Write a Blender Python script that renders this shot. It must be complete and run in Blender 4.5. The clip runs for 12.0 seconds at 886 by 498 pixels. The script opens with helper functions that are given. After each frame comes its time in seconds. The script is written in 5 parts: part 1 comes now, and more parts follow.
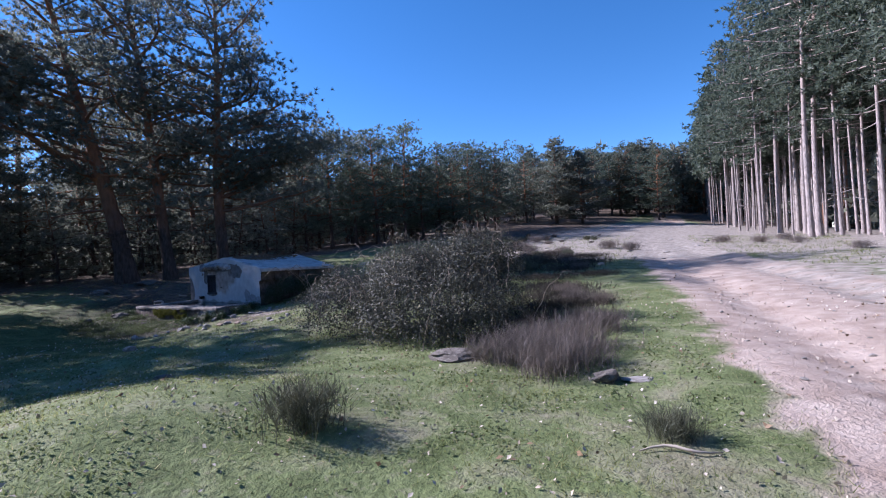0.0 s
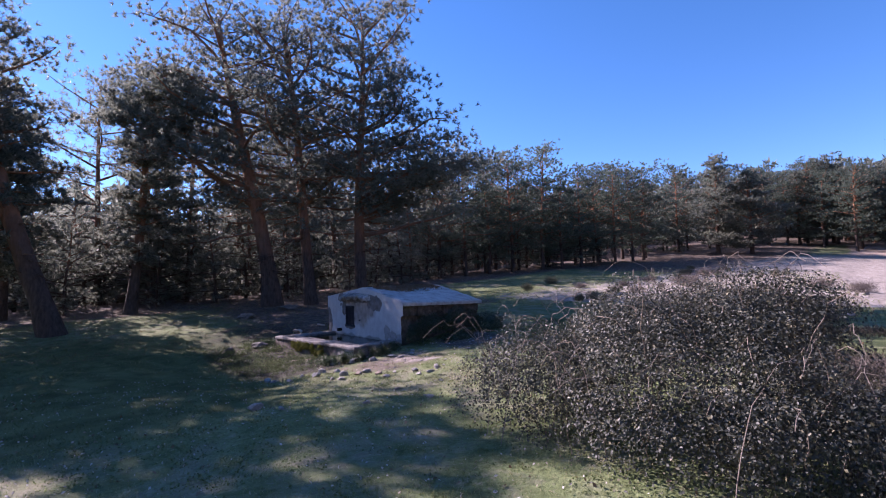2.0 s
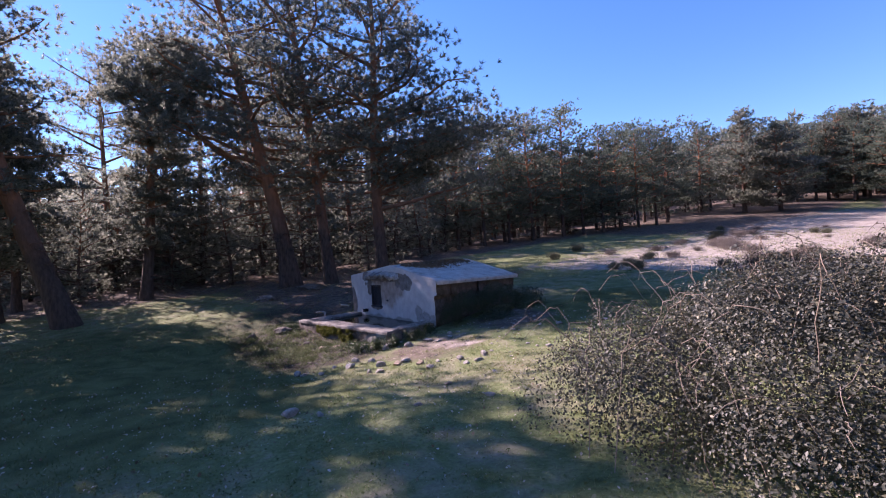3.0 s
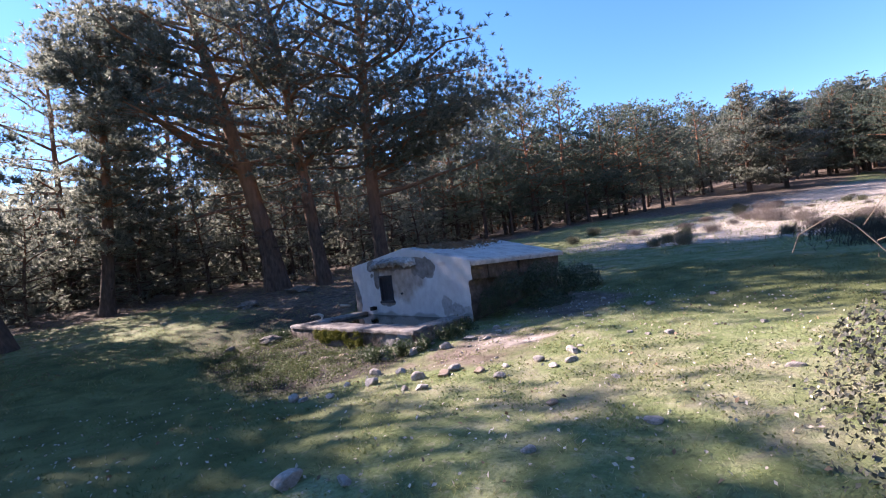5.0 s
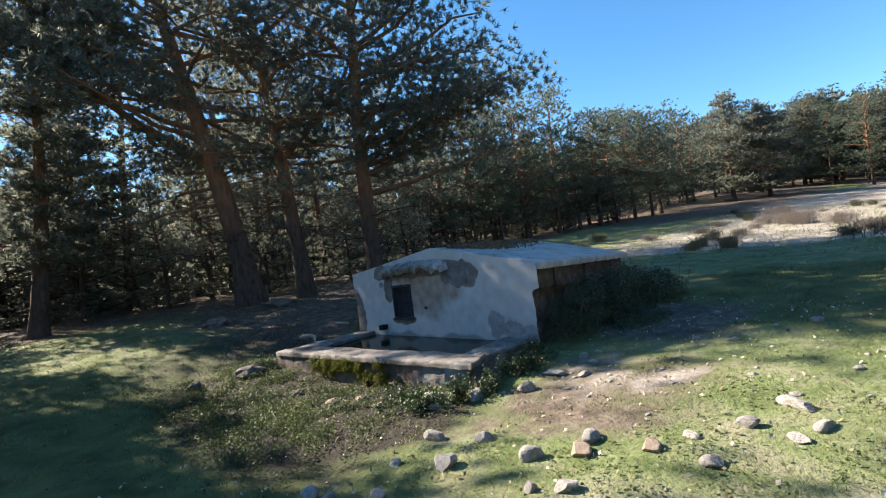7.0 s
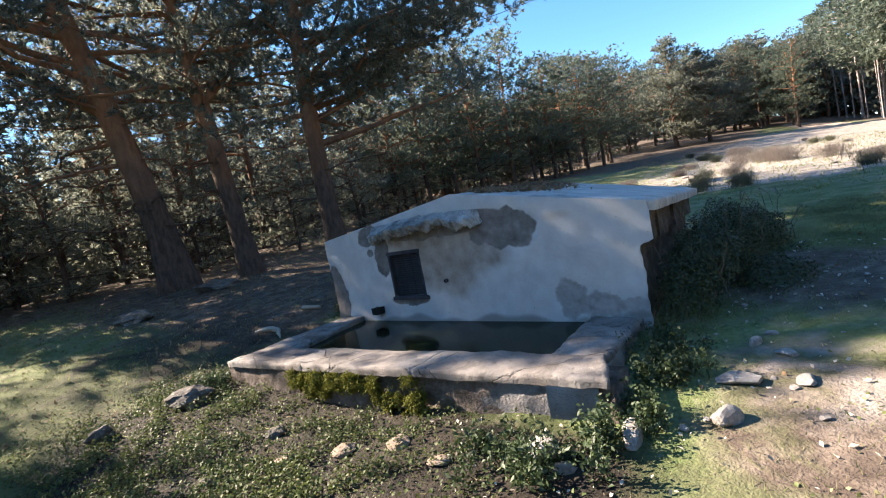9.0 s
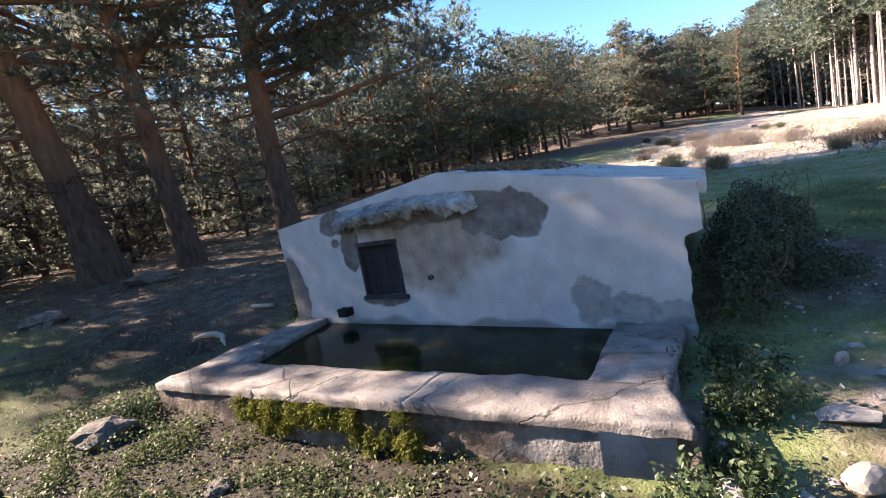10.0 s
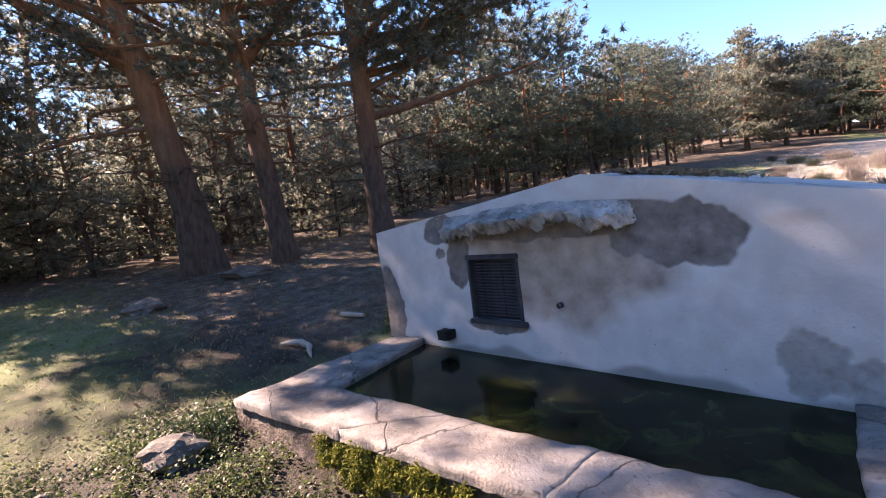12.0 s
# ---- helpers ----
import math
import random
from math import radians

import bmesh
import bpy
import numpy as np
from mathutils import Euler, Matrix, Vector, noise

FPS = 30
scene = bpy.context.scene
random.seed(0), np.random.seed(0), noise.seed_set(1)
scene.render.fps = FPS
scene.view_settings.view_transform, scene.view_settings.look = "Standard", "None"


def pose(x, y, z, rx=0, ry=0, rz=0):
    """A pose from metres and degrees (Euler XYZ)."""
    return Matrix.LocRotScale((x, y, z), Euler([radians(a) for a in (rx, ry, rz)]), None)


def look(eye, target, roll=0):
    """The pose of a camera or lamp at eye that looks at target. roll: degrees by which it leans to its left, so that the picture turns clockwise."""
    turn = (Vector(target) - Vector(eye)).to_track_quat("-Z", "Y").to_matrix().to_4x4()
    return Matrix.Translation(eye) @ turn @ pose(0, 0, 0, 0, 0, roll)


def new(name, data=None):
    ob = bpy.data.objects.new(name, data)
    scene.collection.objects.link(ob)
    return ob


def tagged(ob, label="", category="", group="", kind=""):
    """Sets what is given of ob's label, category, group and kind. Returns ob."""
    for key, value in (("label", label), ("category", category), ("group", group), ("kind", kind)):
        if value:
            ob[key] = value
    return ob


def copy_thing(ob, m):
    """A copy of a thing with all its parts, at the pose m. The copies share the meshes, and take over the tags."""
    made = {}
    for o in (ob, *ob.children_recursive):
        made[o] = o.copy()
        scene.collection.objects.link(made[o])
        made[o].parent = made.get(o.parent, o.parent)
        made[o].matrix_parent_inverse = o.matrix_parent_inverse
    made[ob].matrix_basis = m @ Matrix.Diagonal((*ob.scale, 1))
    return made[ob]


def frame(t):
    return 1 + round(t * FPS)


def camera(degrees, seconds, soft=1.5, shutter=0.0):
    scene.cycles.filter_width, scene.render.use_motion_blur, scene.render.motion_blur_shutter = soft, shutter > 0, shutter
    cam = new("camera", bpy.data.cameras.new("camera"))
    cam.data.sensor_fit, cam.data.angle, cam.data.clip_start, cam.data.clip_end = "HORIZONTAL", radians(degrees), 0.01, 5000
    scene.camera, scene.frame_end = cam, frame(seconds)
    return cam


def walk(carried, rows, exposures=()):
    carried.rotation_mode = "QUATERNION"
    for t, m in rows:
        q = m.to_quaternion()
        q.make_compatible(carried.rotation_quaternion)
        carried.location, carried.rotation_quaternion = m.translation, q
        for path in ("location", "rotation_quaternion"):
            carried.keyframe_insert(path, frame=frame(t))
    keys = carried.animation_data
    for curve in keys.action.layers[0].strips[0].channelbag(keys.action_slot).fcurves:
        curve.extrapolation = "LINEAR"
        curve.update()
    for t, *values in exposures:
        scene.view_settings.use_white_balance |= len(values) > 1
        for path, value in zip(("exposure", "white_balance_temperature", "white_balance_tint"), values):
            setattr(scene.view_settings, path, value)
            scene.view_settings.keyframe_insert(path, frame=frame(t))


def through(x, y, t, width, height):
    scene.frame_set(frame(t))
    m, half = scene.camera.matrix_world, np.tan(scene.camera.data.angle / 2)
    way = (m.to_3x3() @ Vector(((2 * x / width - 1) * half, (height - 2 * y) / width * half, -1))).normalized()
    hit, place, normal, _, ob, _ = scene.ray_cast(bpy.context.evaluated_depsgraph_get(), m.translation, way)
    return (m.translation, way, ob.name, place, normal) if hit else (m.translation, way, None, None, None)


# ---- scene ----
cam = camera(85.9, 12.0, soft=1.1)
PATH = [
    (0, (0.724, -0.38, 1.935), (-0.508, 1.196, 1.942), -3.6),
    (0.5, (0.146, -0.005, 1.966), (-1.23, 1.443, 2.07), -0.4),
    (1, (-0.42, 0.306, 2.005), (-1.937, 1.603, 2.129), -1.7),
    (1.5, (-0.943, 0.55, 2.083), (-2.522, 1.768, 2.225), -2.0),
    (2, (-1.573, 0.661, 2.209), (-3.158, 1.873, 2.347), -1.7),
    (2.5, (-2.008, 0.773, 2.297), (-3.661, 1.898, 2.331), -5.6),
    (3, (-2.636, 0.84, 2.354), (-4.255, 2.014, 2.368), -3.9),
    (4.8, (-4.852, 1.591, 1.868), (-6.404, 2.848, 1.982), -9.0),
    (5, (-5.084, 1.612, 1.895), (-6.668, 2.831, 1.923), -7.2),
    (5.5, (-5.668, 1.771, 1.872), (-7.276, 2.958, 1.926), -10.5),
    (6, (-6.252, 1.854, 1.875), (-7.771, 3.152, 1.982), -5.2),
    (6.5, (-6.822, 2.01, 1.817), (-8.434, 3.191, 1.745), -10.0),
    (7, (-7.38, 2.117, 1.886), (-8.88, 3.438, 1.947), -7.4),
    (7.2, (-7.588, 2.159, 1.958), (-9.055, 3.518, 1.935), -7.0),
    (8.8, (-9.472, 2.77, 1.912), (-10.829, 4.229, 1.732), -10.3),
    (9, (-9.63, 2.882, 1.924), (-10.962, 4.368, 1.792), -10.8),
    (9.5, (-10.07, 3.076, 1.96), (-11.259, 4.672, 1.767), -8.1),
    (10, (-10.386, 3.36, 1.971), (-11.574, 4.952, 1.736), -10.6),
    (10.5, (-10.683, 3.522, 1.961), (-11.795, 5.183, 1.889), -7.3),
    (11, (-10.938, 3.673, 1.986), (-12.2, 5.218, 1.835), -7.0),
    (11.5, (-11.075, 3.754, 1.974), (-12.476, 5.175, 1.838), -7.8),
    (12, (-11.122, 3.746, 1.986), (-12.561, 5.128, 1.844), -7.3),
]
EXPOSURES = [(0, 0.98, 5500, 26), (1.5, 1.22, 5750, 38), (3, 1.52, 6400, 44), (4.9, 2.0, 6550, 34), (5.6, 1.6, 6800, 14), (7.2, 1.82, 7000, 10), (9, 2.2, 7300, 16), (12, 2.6, 7950, 36)]
walk(cam, [(t, look(eye, target, roll)) for t, eye, target, roll in PATH], EXPOSURES)

# ---- light ----
SUN_AZ, SUN_EL = 200.0, 33.0
world = bpy.data.worlds.new("sky")
scene.world = world
world.use_nodes = True
wn = world.node_tree.nodes
sky = wn.new("ShaderNodeTexSky")
sky.sky_type, sky.sun_disc = "NISHITA", False
sky.sun_elevation, sky.sun_rotation = radians(SUN_EL), radians(90 - SUN_AZ)
sky.air_density, sky.dust_density, sky.ozone_density, sky.altitude = 1.0, 0.1, 2.9, 2000
wn["Background"].inputs["Strength"].default_value = 0.094
tint = wn.new("ShaderNodeHueSaturation")
tint.inputs["Saturation"].default_value = 1.22
tint.inputs["Hue"].default_value = 0.495
world.node_tree.links.new(sky.outputs["Color"], tint.inputs["Color"])
world.node_tree.links.new(tint.outputs["Color"], wn["Background"].inputs["Color"])
sun = new("sun", bpy.data.lights.new("sun", "SUN"))
sun.data.energy, sun.data.angle, sun.data.color = 5.0, radians(0.53), (1.0, 0.92, 0.81)
SUN_DIR = Vector((math.cos(radians(SUN_AZ)) * math.cos(radians(SUN_EL)), math.sin(radians(SUN_AZ)) * math.cos(radians(SUN_EL)), math.sin(radians(SUN_EL))))
sun.matrix_world = look(SUN_DIR * 60, (0, 0, 0))


# ---- materials ----
class Nodes:
    """Short hand for building one node material."""

    def __init__(self, name):
        self.mat = bpy.data.materials.new(name)
        self.mat.use_nodes = True
        self.tree = self.mat.node_tree
        self.bsdf = self.tree.nodes["Principled BSDF"]
        self.out = self.tree.nodes["Material Output"]
        self.place = self.tree.nodes.new("ShaderNodeTexCoord").outputs["Object"]
        self.world = self.tree.nodes.new("ShaderNodeNewGeometry").outputs["Position"]

    def link(self, a, b):
        self.tree.links.new(a, b)

    def put(self, socket, value):
        if hasattr(value, "is_output"):
            self.link(value, socket)
        elif isinstance(value, (tuple, list)) and len(value) == 3 and socket.type == "RGBA":
            socket.default_value = (*value, 1)
        else:
            socket.default_value = value

    def noise(self, scale, detail=4, rough=0.55, where=None, warp=0.0, stretch=None):
        n = self.tree.nodes.new("ShaderNodeTexNoise")
        n.inputs["Scale"].default_value, n.inputs["Detail"].default_value = scale, detail
        n.inputs["Roughness"].default_value, n.inputs["Distortion"].default_value = rough, warp
        src = where or self.place
        if stretch:
            m = self.tree.nodes.new("ShaderNodeMapping")
            m.inputs["Scale"].default_value = stretch
            self.link(src, m.inputs["Vector"])
            src = m.outputs["Vector"]
        self.link(src, n.inputs["Vector"])
        return n.outputs["Fac"]

    def voronoi(self, scale, feature="F1", where=None):
        n = self.tree.nodes.new("ShaderNodeTexVoronoi")
        n.feature = feature
        n.inputs["Scale"].default_value = scale
        self.link(where or self.place, n.inputs["Vector"])
        return n.outputs["Distance"]

    def ramp(self, fac, *stops):
        r = self.tree.nodes.new("ShaderNodeValToRGB")
        e = r.color_ramp.elements
        while len(e) < len(stops):
            e.new(0.5)
        for k, (at, c) in zip(e, stops):
            k.position, k.color = at, (*c, 1) if isinstance(c, tuple) else (c, c, c, 1)
        self.link(fac, r.inputs["Fac"])
        return r.outputs["Color"]

    def mix(self, fac, a, b, how="MIX"):
        m = self.tree.nodes.new("ShaderNodeMix")
        m.data_type, m.blend_type = "RGBA", how
        for s, v in ((m.inputs[0], fac), (m.inputs[6], a), (m.inputs[7], b)):
            self.put(s, v)
        return m.outputs[2]

    def math(self, op, a, b=0.0):
        m = self.tree.nodes.new("ShaderNodeMath")
        m.operation = op
        self.put(m.inputs[0], a), self.put(m.inputs[1], b)
        return m.outputs[0]

    def attr(self, name):
        a = self.tree.nodes.new("ShaderNodeAttribute")
        a.attribute_name = name
        return a.outputs["Fac"]

    def island(self):
        return self.tree.nodes.new("ShaderNodeNewGeometry").outputs["Random Per Island"]

    def each(self):
        return self.tree.nodes.new("ShaderNodeObjectInfo").outputs["Random"]

    def bump(self, height, strength=0.4, distance=0.02):
        b = self.tree.nodes.new("ShaderNodeBump")
        b.inputs["Strength"].default_value, b.inputs["Distance"].default_value = strength, distance
        self.link(height, b.inputs["Height"])
        self.link(b.outputs["Normal"], self.bsdf.inputs["Normal"])

    def done(self, colour, rough=0.9, spec=0.3):
        self.put(self.bsdf.inputs["Base Color"], colour)
        self.put(self.bsdf.inputs["Roughness"], rough)
        self.put(self.bsdf.inputs["Specular IOR Level"], spec)
        return self.mat


def leaf_material(name, dark, light, rough=0.5, spec=0.4, through=0.25, dry=None, dry_share=0.0, cast=(1.35, 1.15, 0.9)):
    """Leaves and needles: colour per leaf and per plant, a little light passes through."""
    n = Nodes(name)
    c = n.ramp(n.island(), (0.0, dark), (1.0, light))
    if dry:
        c = n.mix(n.ramp(n.island(), (1 - dry_share - 0.02, 0.0), (1 - dry_share, 1.0)), c, dry)
    c = n.mix(n.math("MULTIPLY", n.each(), 0.35), c, tuple(v * 0.6 for v in dark))
    c = n.mix(n.ramp(n.noise(0.9, 3, where=n.world), (0.35, 0.0), (0.75, 0.55)), c, tuple(0.5 * (a + b) * s for a, b, s in zip(dark, light, cast)))
    n.done(c, rough, spec)
    t = n.tree.nodes.new("ShaderNodeBsdfTranslucent")
    n.put(t.inputs["Color"], n.mix(1.0, c, (1.5, 1.5, 1.5), "MULTIPLY") if through > 0.4 else c)
    m = n.tree.nodes.new("ShaderNodeMixShader")
    m.inputs[0].default_value = through
    n.link(n.bsdf.outputs[0], m.inputs[1]), n.link(t.outputs[0], m.inputs[2]), n.link(m.outputs[0], n.out.inputs["Surface"])
    return n.mat


def ground_material():
    n = Nodes("meadow_ground")
    big, mid, fine = n.noise(0.35, 5), n.noise(2.2, 6, warp=0.6), n.noise(26, 5)
    grass = n.ramp(mid, (0.28, (0.088, 0.116, 0.041)), (0.5, (0.17, 0.208, 0.086)), (0.72, (0.275, 0.29, 0.16)))
    grass = n.mix(n.ramp(fine, (0.42, 0.0), (0.7, 0.6)), grass, (0.075, 0.085, 0.035))
    spots = n.noise(11, 7, 0.7, warp=0.5)
    grass = n.mix(n.ramp(spots, (0.56, 0.0), (0.68, 0.55)), grass, (0.34, 0.31, 0.22))
    grass = n.mix(n.ramp(spots, (0.34, 0.7), (0.44, 0.0)), grass, (0.07, 0.09, 0.04))
    soil = n.ramp(n.noise(7, 6), (0.3, (0.14, 0.11, 0.082)), (0.55, (0.25, 0.21, 0.168)), (0.8, (0.36, 0.315, 0.262)))
    patches = n.ramp(n.math("ADD", n.math("MULTIPLY", big, 0.6), n.math("MULTIPLY", mid, 0.5)), (0.555, 0.0), (0.68, 0.52))
    c = n.mix(patches, grass, soil)
    # darker green turf tone, which also carries the shade under the trees
    lush_shade = n.ramp(mid, (0.3, (0.05, 0.062, 0.02)), (0.7, (0.14, 0.158, 0.058)))
    c = n.mix(n.ramp(n.math("ADD", n.attr("lush_shade"), n.math("MULTIPLY", n.math("SUBTRACT", big, 0.5), 0.8)), (0.3, 0.0), (0.7, 0.9)), c, lush_shade)
    sand = n.ramp(n.noise(3.2, 7), (0.3, (0.31, 0.235, 0.19)), (0.55, (0.43, 0.345, 0.29)), (0.75, (0.54, 0.45, 0.385)))
    edge = n.math("ADD", n.attr("track"), n.math("MULTIPLY", n.math("SUBTRACT", mid, 0.5), 0.9))
    c = n.mix(n.ramp(edge, (0.38, 0.0), (0.6, 1.0)), c, sand)
    litter = n.ramp(n.noise(5, 7, 0.7), (0.3, (0.05, 0.037, 0.029)), (0.5, (0.115, 0.088, 0.07)), (0.7, (0.235, 0.19, 0.155)))
    woods = n.math("ADD", n.attr("woods"), n.math("MULTIPLY", n.math("SUBTRACT", mid, 0.5), 0.8))
    c = n.mix(n.ramp(woods, (0.35, 0.0), (0.65, 1.0)), c, litter)
    dry = n.ramp(n.noise(4, 6), (0.3, (0.2, 0.172, 0.145)), (0.5, (0.33, 0.292, 0.255)), (0.75, (0.48, 0.435, 0.39)))
    bare = n.math("ADD", n.attr("bare"), n.math("MULTIPLY", n.math("SUBTRACT", mid, 0.5), 0.9))
    c = n.mix(n.ramp(bare, (0.35, 0.0), (0.6, 1.0)), c, dry)
    mud = n.ramp(n.noise(11, 6), (0.3, (0.012, 0.010, 0.008)), (0.6, (0.036, 0.029, 0.022)), (0.8, (0.075, 0.06, 0.046)))
    c = n.mix(n.ramp(n.math("ADD", n.attr("wet"), n.math("MULTIPLY", n.math("SUBTRACT", mid, 0.5), 0.7)), (0.3, 0.0), (0.7, 1.0)), c, mud)
    n.bump(n.math("ADD", fine, n.math("MULTIPLY", n.noise(90, 4), 0.5)), 0.7, 0.03)
    return n.done(c, n.math("SUBTRACT", 0.97, n.math("MULTIPLY", n.attr("wet"), 0.15)), 0.2)


def bark_material(name, low, high, top):
    """Scots pine bark: grey plates below, orange flakes above."""
    n = Nodes(name)
    z = n.tree.nodes.new("ShaderNodeSeparateXYZ")
    n.link(n.place, z.inputs[0])
    tall = n.tree.nodes.new("ShaderNodeMapping")
    tall.inputs["Scale"].default_value = (1, 1, 0.28)
    n.link(n.place, tall.inputs["Vector"])
    plates = n.voronoi(15, "DISTANCE_TO_EDGE", tall.outputs["Vector"])
    grain = n.noise(14, 6, stretch=(1, 1, 0.3))
    a = n.ramp(grain, (0.3, tuple(v * 0.45 for v in low)), (0.6, low), (0.8, tuple(min(1, v * 1.5) for v in low)))
    b = n.ramp(n.noise(9, 5, stretch=(1, 1, 0.4)), (0.3, tuple(v * 0.6 for v in high)), (0.7, high))
    f = n.math("ADD", n.math("DIVIDE", z.outputs["Z"], top), n.math("MULTIPLY", n.math("SUBTRACT", n.noise(1.5, 3), 0.5), 0.5))
    c = n.mix(n.ramp(f, (0.35, 0.0), (0.75, 1.0)), a, b)
    c = n.mix(n.math("MULTIPLY", n.each(), 0.3), c, tuple(v * 0.5 for v in low))
    n.bump(n.math("ADD", grain, n.math("MULTIPLY", n.ramp(plates, (0.0, 0.0), (0.12, 1.0)), 0.35)), 0.8, 0.025)
    return n.done(c, 0.9, 0.2)


def stone_material(name, dark, light, lichen=None):
    n = Nodes(name)
    c = n.ramp(n.noise(6, 7, 0.65), (0.3, dark), (0.65, light))
    c = n.mix(n.math("MULTIPLY", n.each(), 0.45), c, tuple(v * 0.55 for v in dark))
    if lichen:
        c = n.mix(n.ramp(n.noise(13, 5, warp=1), (0.58, 0.0), (0.66, 0.8)), c, lichen)
    n.bump(n.math("ADD", n.noise(22, 6), n.noise(70, 4)), 0.5, 0.02)
    return n.done(c, 0.85, 0.3)


def plaster_material():
    """White limewash over render; where 'bare' the grey render shows, where 'rust' it is stained brown."""
    n = Nodes("old_limewash")
    big, mid, fine = n.noise(1.3, 5), n.noise(6, 6), n.noise(60, 4)
    white = n.ramp(mid, (0.25, (0.42, 0.42, 0.43)), (0.5, (0.5, 0.5, 0.502)), (0.8, (0.6, 0.6, 0.598)))
    white = n.mix(n.ramp(big, (0.42, 0.0), (0.68, 0.6)), white, (0.46, 0.455, 0.465))
    white = n.mix(n.ramp(n.voronoi(9), (0.03, 0.8), (0.07, 0.0)), white, (0.22, 0.21, 0.2))
    white = n.mix(n.ramp(n.noise(3.1, 8, 0.7, warp=0.7), (0.52, 0.0), (0.66, 0.45)), white, (0.40, 0.38, 0.375))
    white = n.mix(n.ramp(n.noise(5, 6, stretch=(1, 1, 0.15)), (0.55, 0.0), (0.75, 0.35)), white, (0.42, 0.41, 0.40))
    grey = n.ramp(n.noise(9, 7, 0.65), (0.3, (0.11, 0.097, 0.09)), (0.55, (0.19, 0.172, 0.162)), (0.8, (0.3, 0.275, 0.26)))
    brown = n.ramp(n.noise(7, 7, 0.6), (0.3, (0.24, 0.198, 0.17)), (0.55, (0.36, 0.305, 0.27)), (0.8, (0.48, 0.425, 0.385)))
    wob = n.math("MULTIPLY", n.math("SUBTRACT", n.noise(15, 5), 0.5), 0.22)
    c = n.mix(n.ramp(n.math("ADD", n.attr("rust"), wob), (0.15, 0.0), (0.95, 1.0)), white, brown)
    c = n.mix(n.ramp(n.math("ADD", n.attr("bare"), wob), (0.36, 0.0), (0.62, 1.0)), c, grey)
    c = n.mix(n.ramp(n.attr("damp"), (0.2, 0.0), (0.9, 0.8)), c, (0.16, 0.155, 0.14))
    n.bump(n.math("ADD", n.math("MULTIPLY", mid, 0.6), n.math("MULTIPLY", fine, 0.4)), 0.35, 0.015)
    return n.done(c, 0.9, 0.25)


def concrete_material(name, dark, mid_c, light, pink=None, crack=0.0):
    n = Nodes(name)
    c = n.ramp(n.noise(4, 8, 0.65), (0.28, dark), (0.5, mid_c), (0.75, light))
    if pink:
        c = n.mix(n.ramp(n.noise(1.7, 4), (0.4, 0.0), (0.65, 0.7)), c, pink)
    c = n.mix(n.ramp(n.noise(30, 4), (0.6, 0.0), (0.72, 0.6)), c, tuple(v * 0.4 for v in dark))
    c = n.mix(n.math("MULTIPLY", n.each(), 0.2), c, dark)
    relief = n.math("ADD", n.noise(18, 7), n.math("MULTIPLY", n.noise(80, 4), 0.5))
    if crack:
        c = n.mix(n.ramp(n.noise(2.6, 6, 0.7, warp=1.2), (0.5, 0.0), (0.62, 0.55)), c, tuple(v * 0.75 for v in dark))
        shift = n.tree.nodes.new("ShaderNodeVectorMath")
        shift.operation = "ADD"
        wob = n.tree.nodes.new("ShaderNodeTexNoise")
        wob.inputs["Scale"].default_value, wob.inputs["Detail"].default_value = 6, 5
        n.link(n.place, wob.inputs["Vector"])
        soft = n.tree.nodes.new("ShaderNodeVectorMath")
        soft.operation = "SCALE"
        soft.inputs["Scale"].default_value = 0.14
        n.link(wob.outputs["Color"], soft.inputs[0]), n.link(n.place, shift.inputs[0]), n.link(soft.outputs[0], shift.inputs[1])
        line = n.ramp(n.voronoi(crack, "DISTANCE_TO_EDGE", shift.outputs[0]), (0.0, 0.0), (0.0035, 1.0))
        c = n.mix(line, tuple(v * 0.8 for v in dark), c)
        relief = n.math("ADD", relief, n.math("MULTIPLY", line, 0.7))
    n.bump(relief, 0.6, 0.02)
    return n.done(c, 0.85, 0.3)


def front_material():
    """Stained rubble and render of the trough's face, with one pale patch of sound render."""
    n = Nodes("trough_front")
    stone_c = n.ramp(n.noise(7, 8, 0.65), (0.3, (0.045, 0.037, 0.03)), (0.5, (0.115, 0.09, 0.076)), (0.72, (0.24, 0.196, 0.172)))
    stone_c = n.mix(n.ramp(n.noise(2.2, 5), (0.5, 0.0), (0.65, 0.5)), stone_c, (0.07, 0.07, 0.035))
    pale = n.ramp(n.noise(6, 7, 0.6), (0.3, (0.085, 0.078, 0.076)), (0.6, (0.2, 0.19, 0.188)))
    edge = n.math("ADD", n.attr("pale"), n.math("MULTIPLY", n.math("SUBTRACT", n.noise(14, 5), 0.5), 0.6))
    c = n.mix(n.ramp(edge, (0.42, 0.0), (0.58, 1.0)), stone_c, pale)
    n.bump(n.math("ADD", n.noise(15, 7), n.math("MULTIPLY", n.noise(60, 4), 0.5)), 0.8, 0.025)
    return n.done(c, 0.85, 0.3)


def water_material():
    """Dark still trough water with algae below the surface."""
    n = Nodes("trough_water")
    c = n.ramp(n.noise(3.5, 8, 0.65, warp=0.8), (0.4, (0.006, 0.006, 0.004)), (0.56, (0.016, 0.02, 0.007)), (0.76, (0.05, 0.062, 0.018)))
    n.bump(n.noise(5, 2), 0.05, 0.01)
    return n.done(c, 0.1, 0.08)


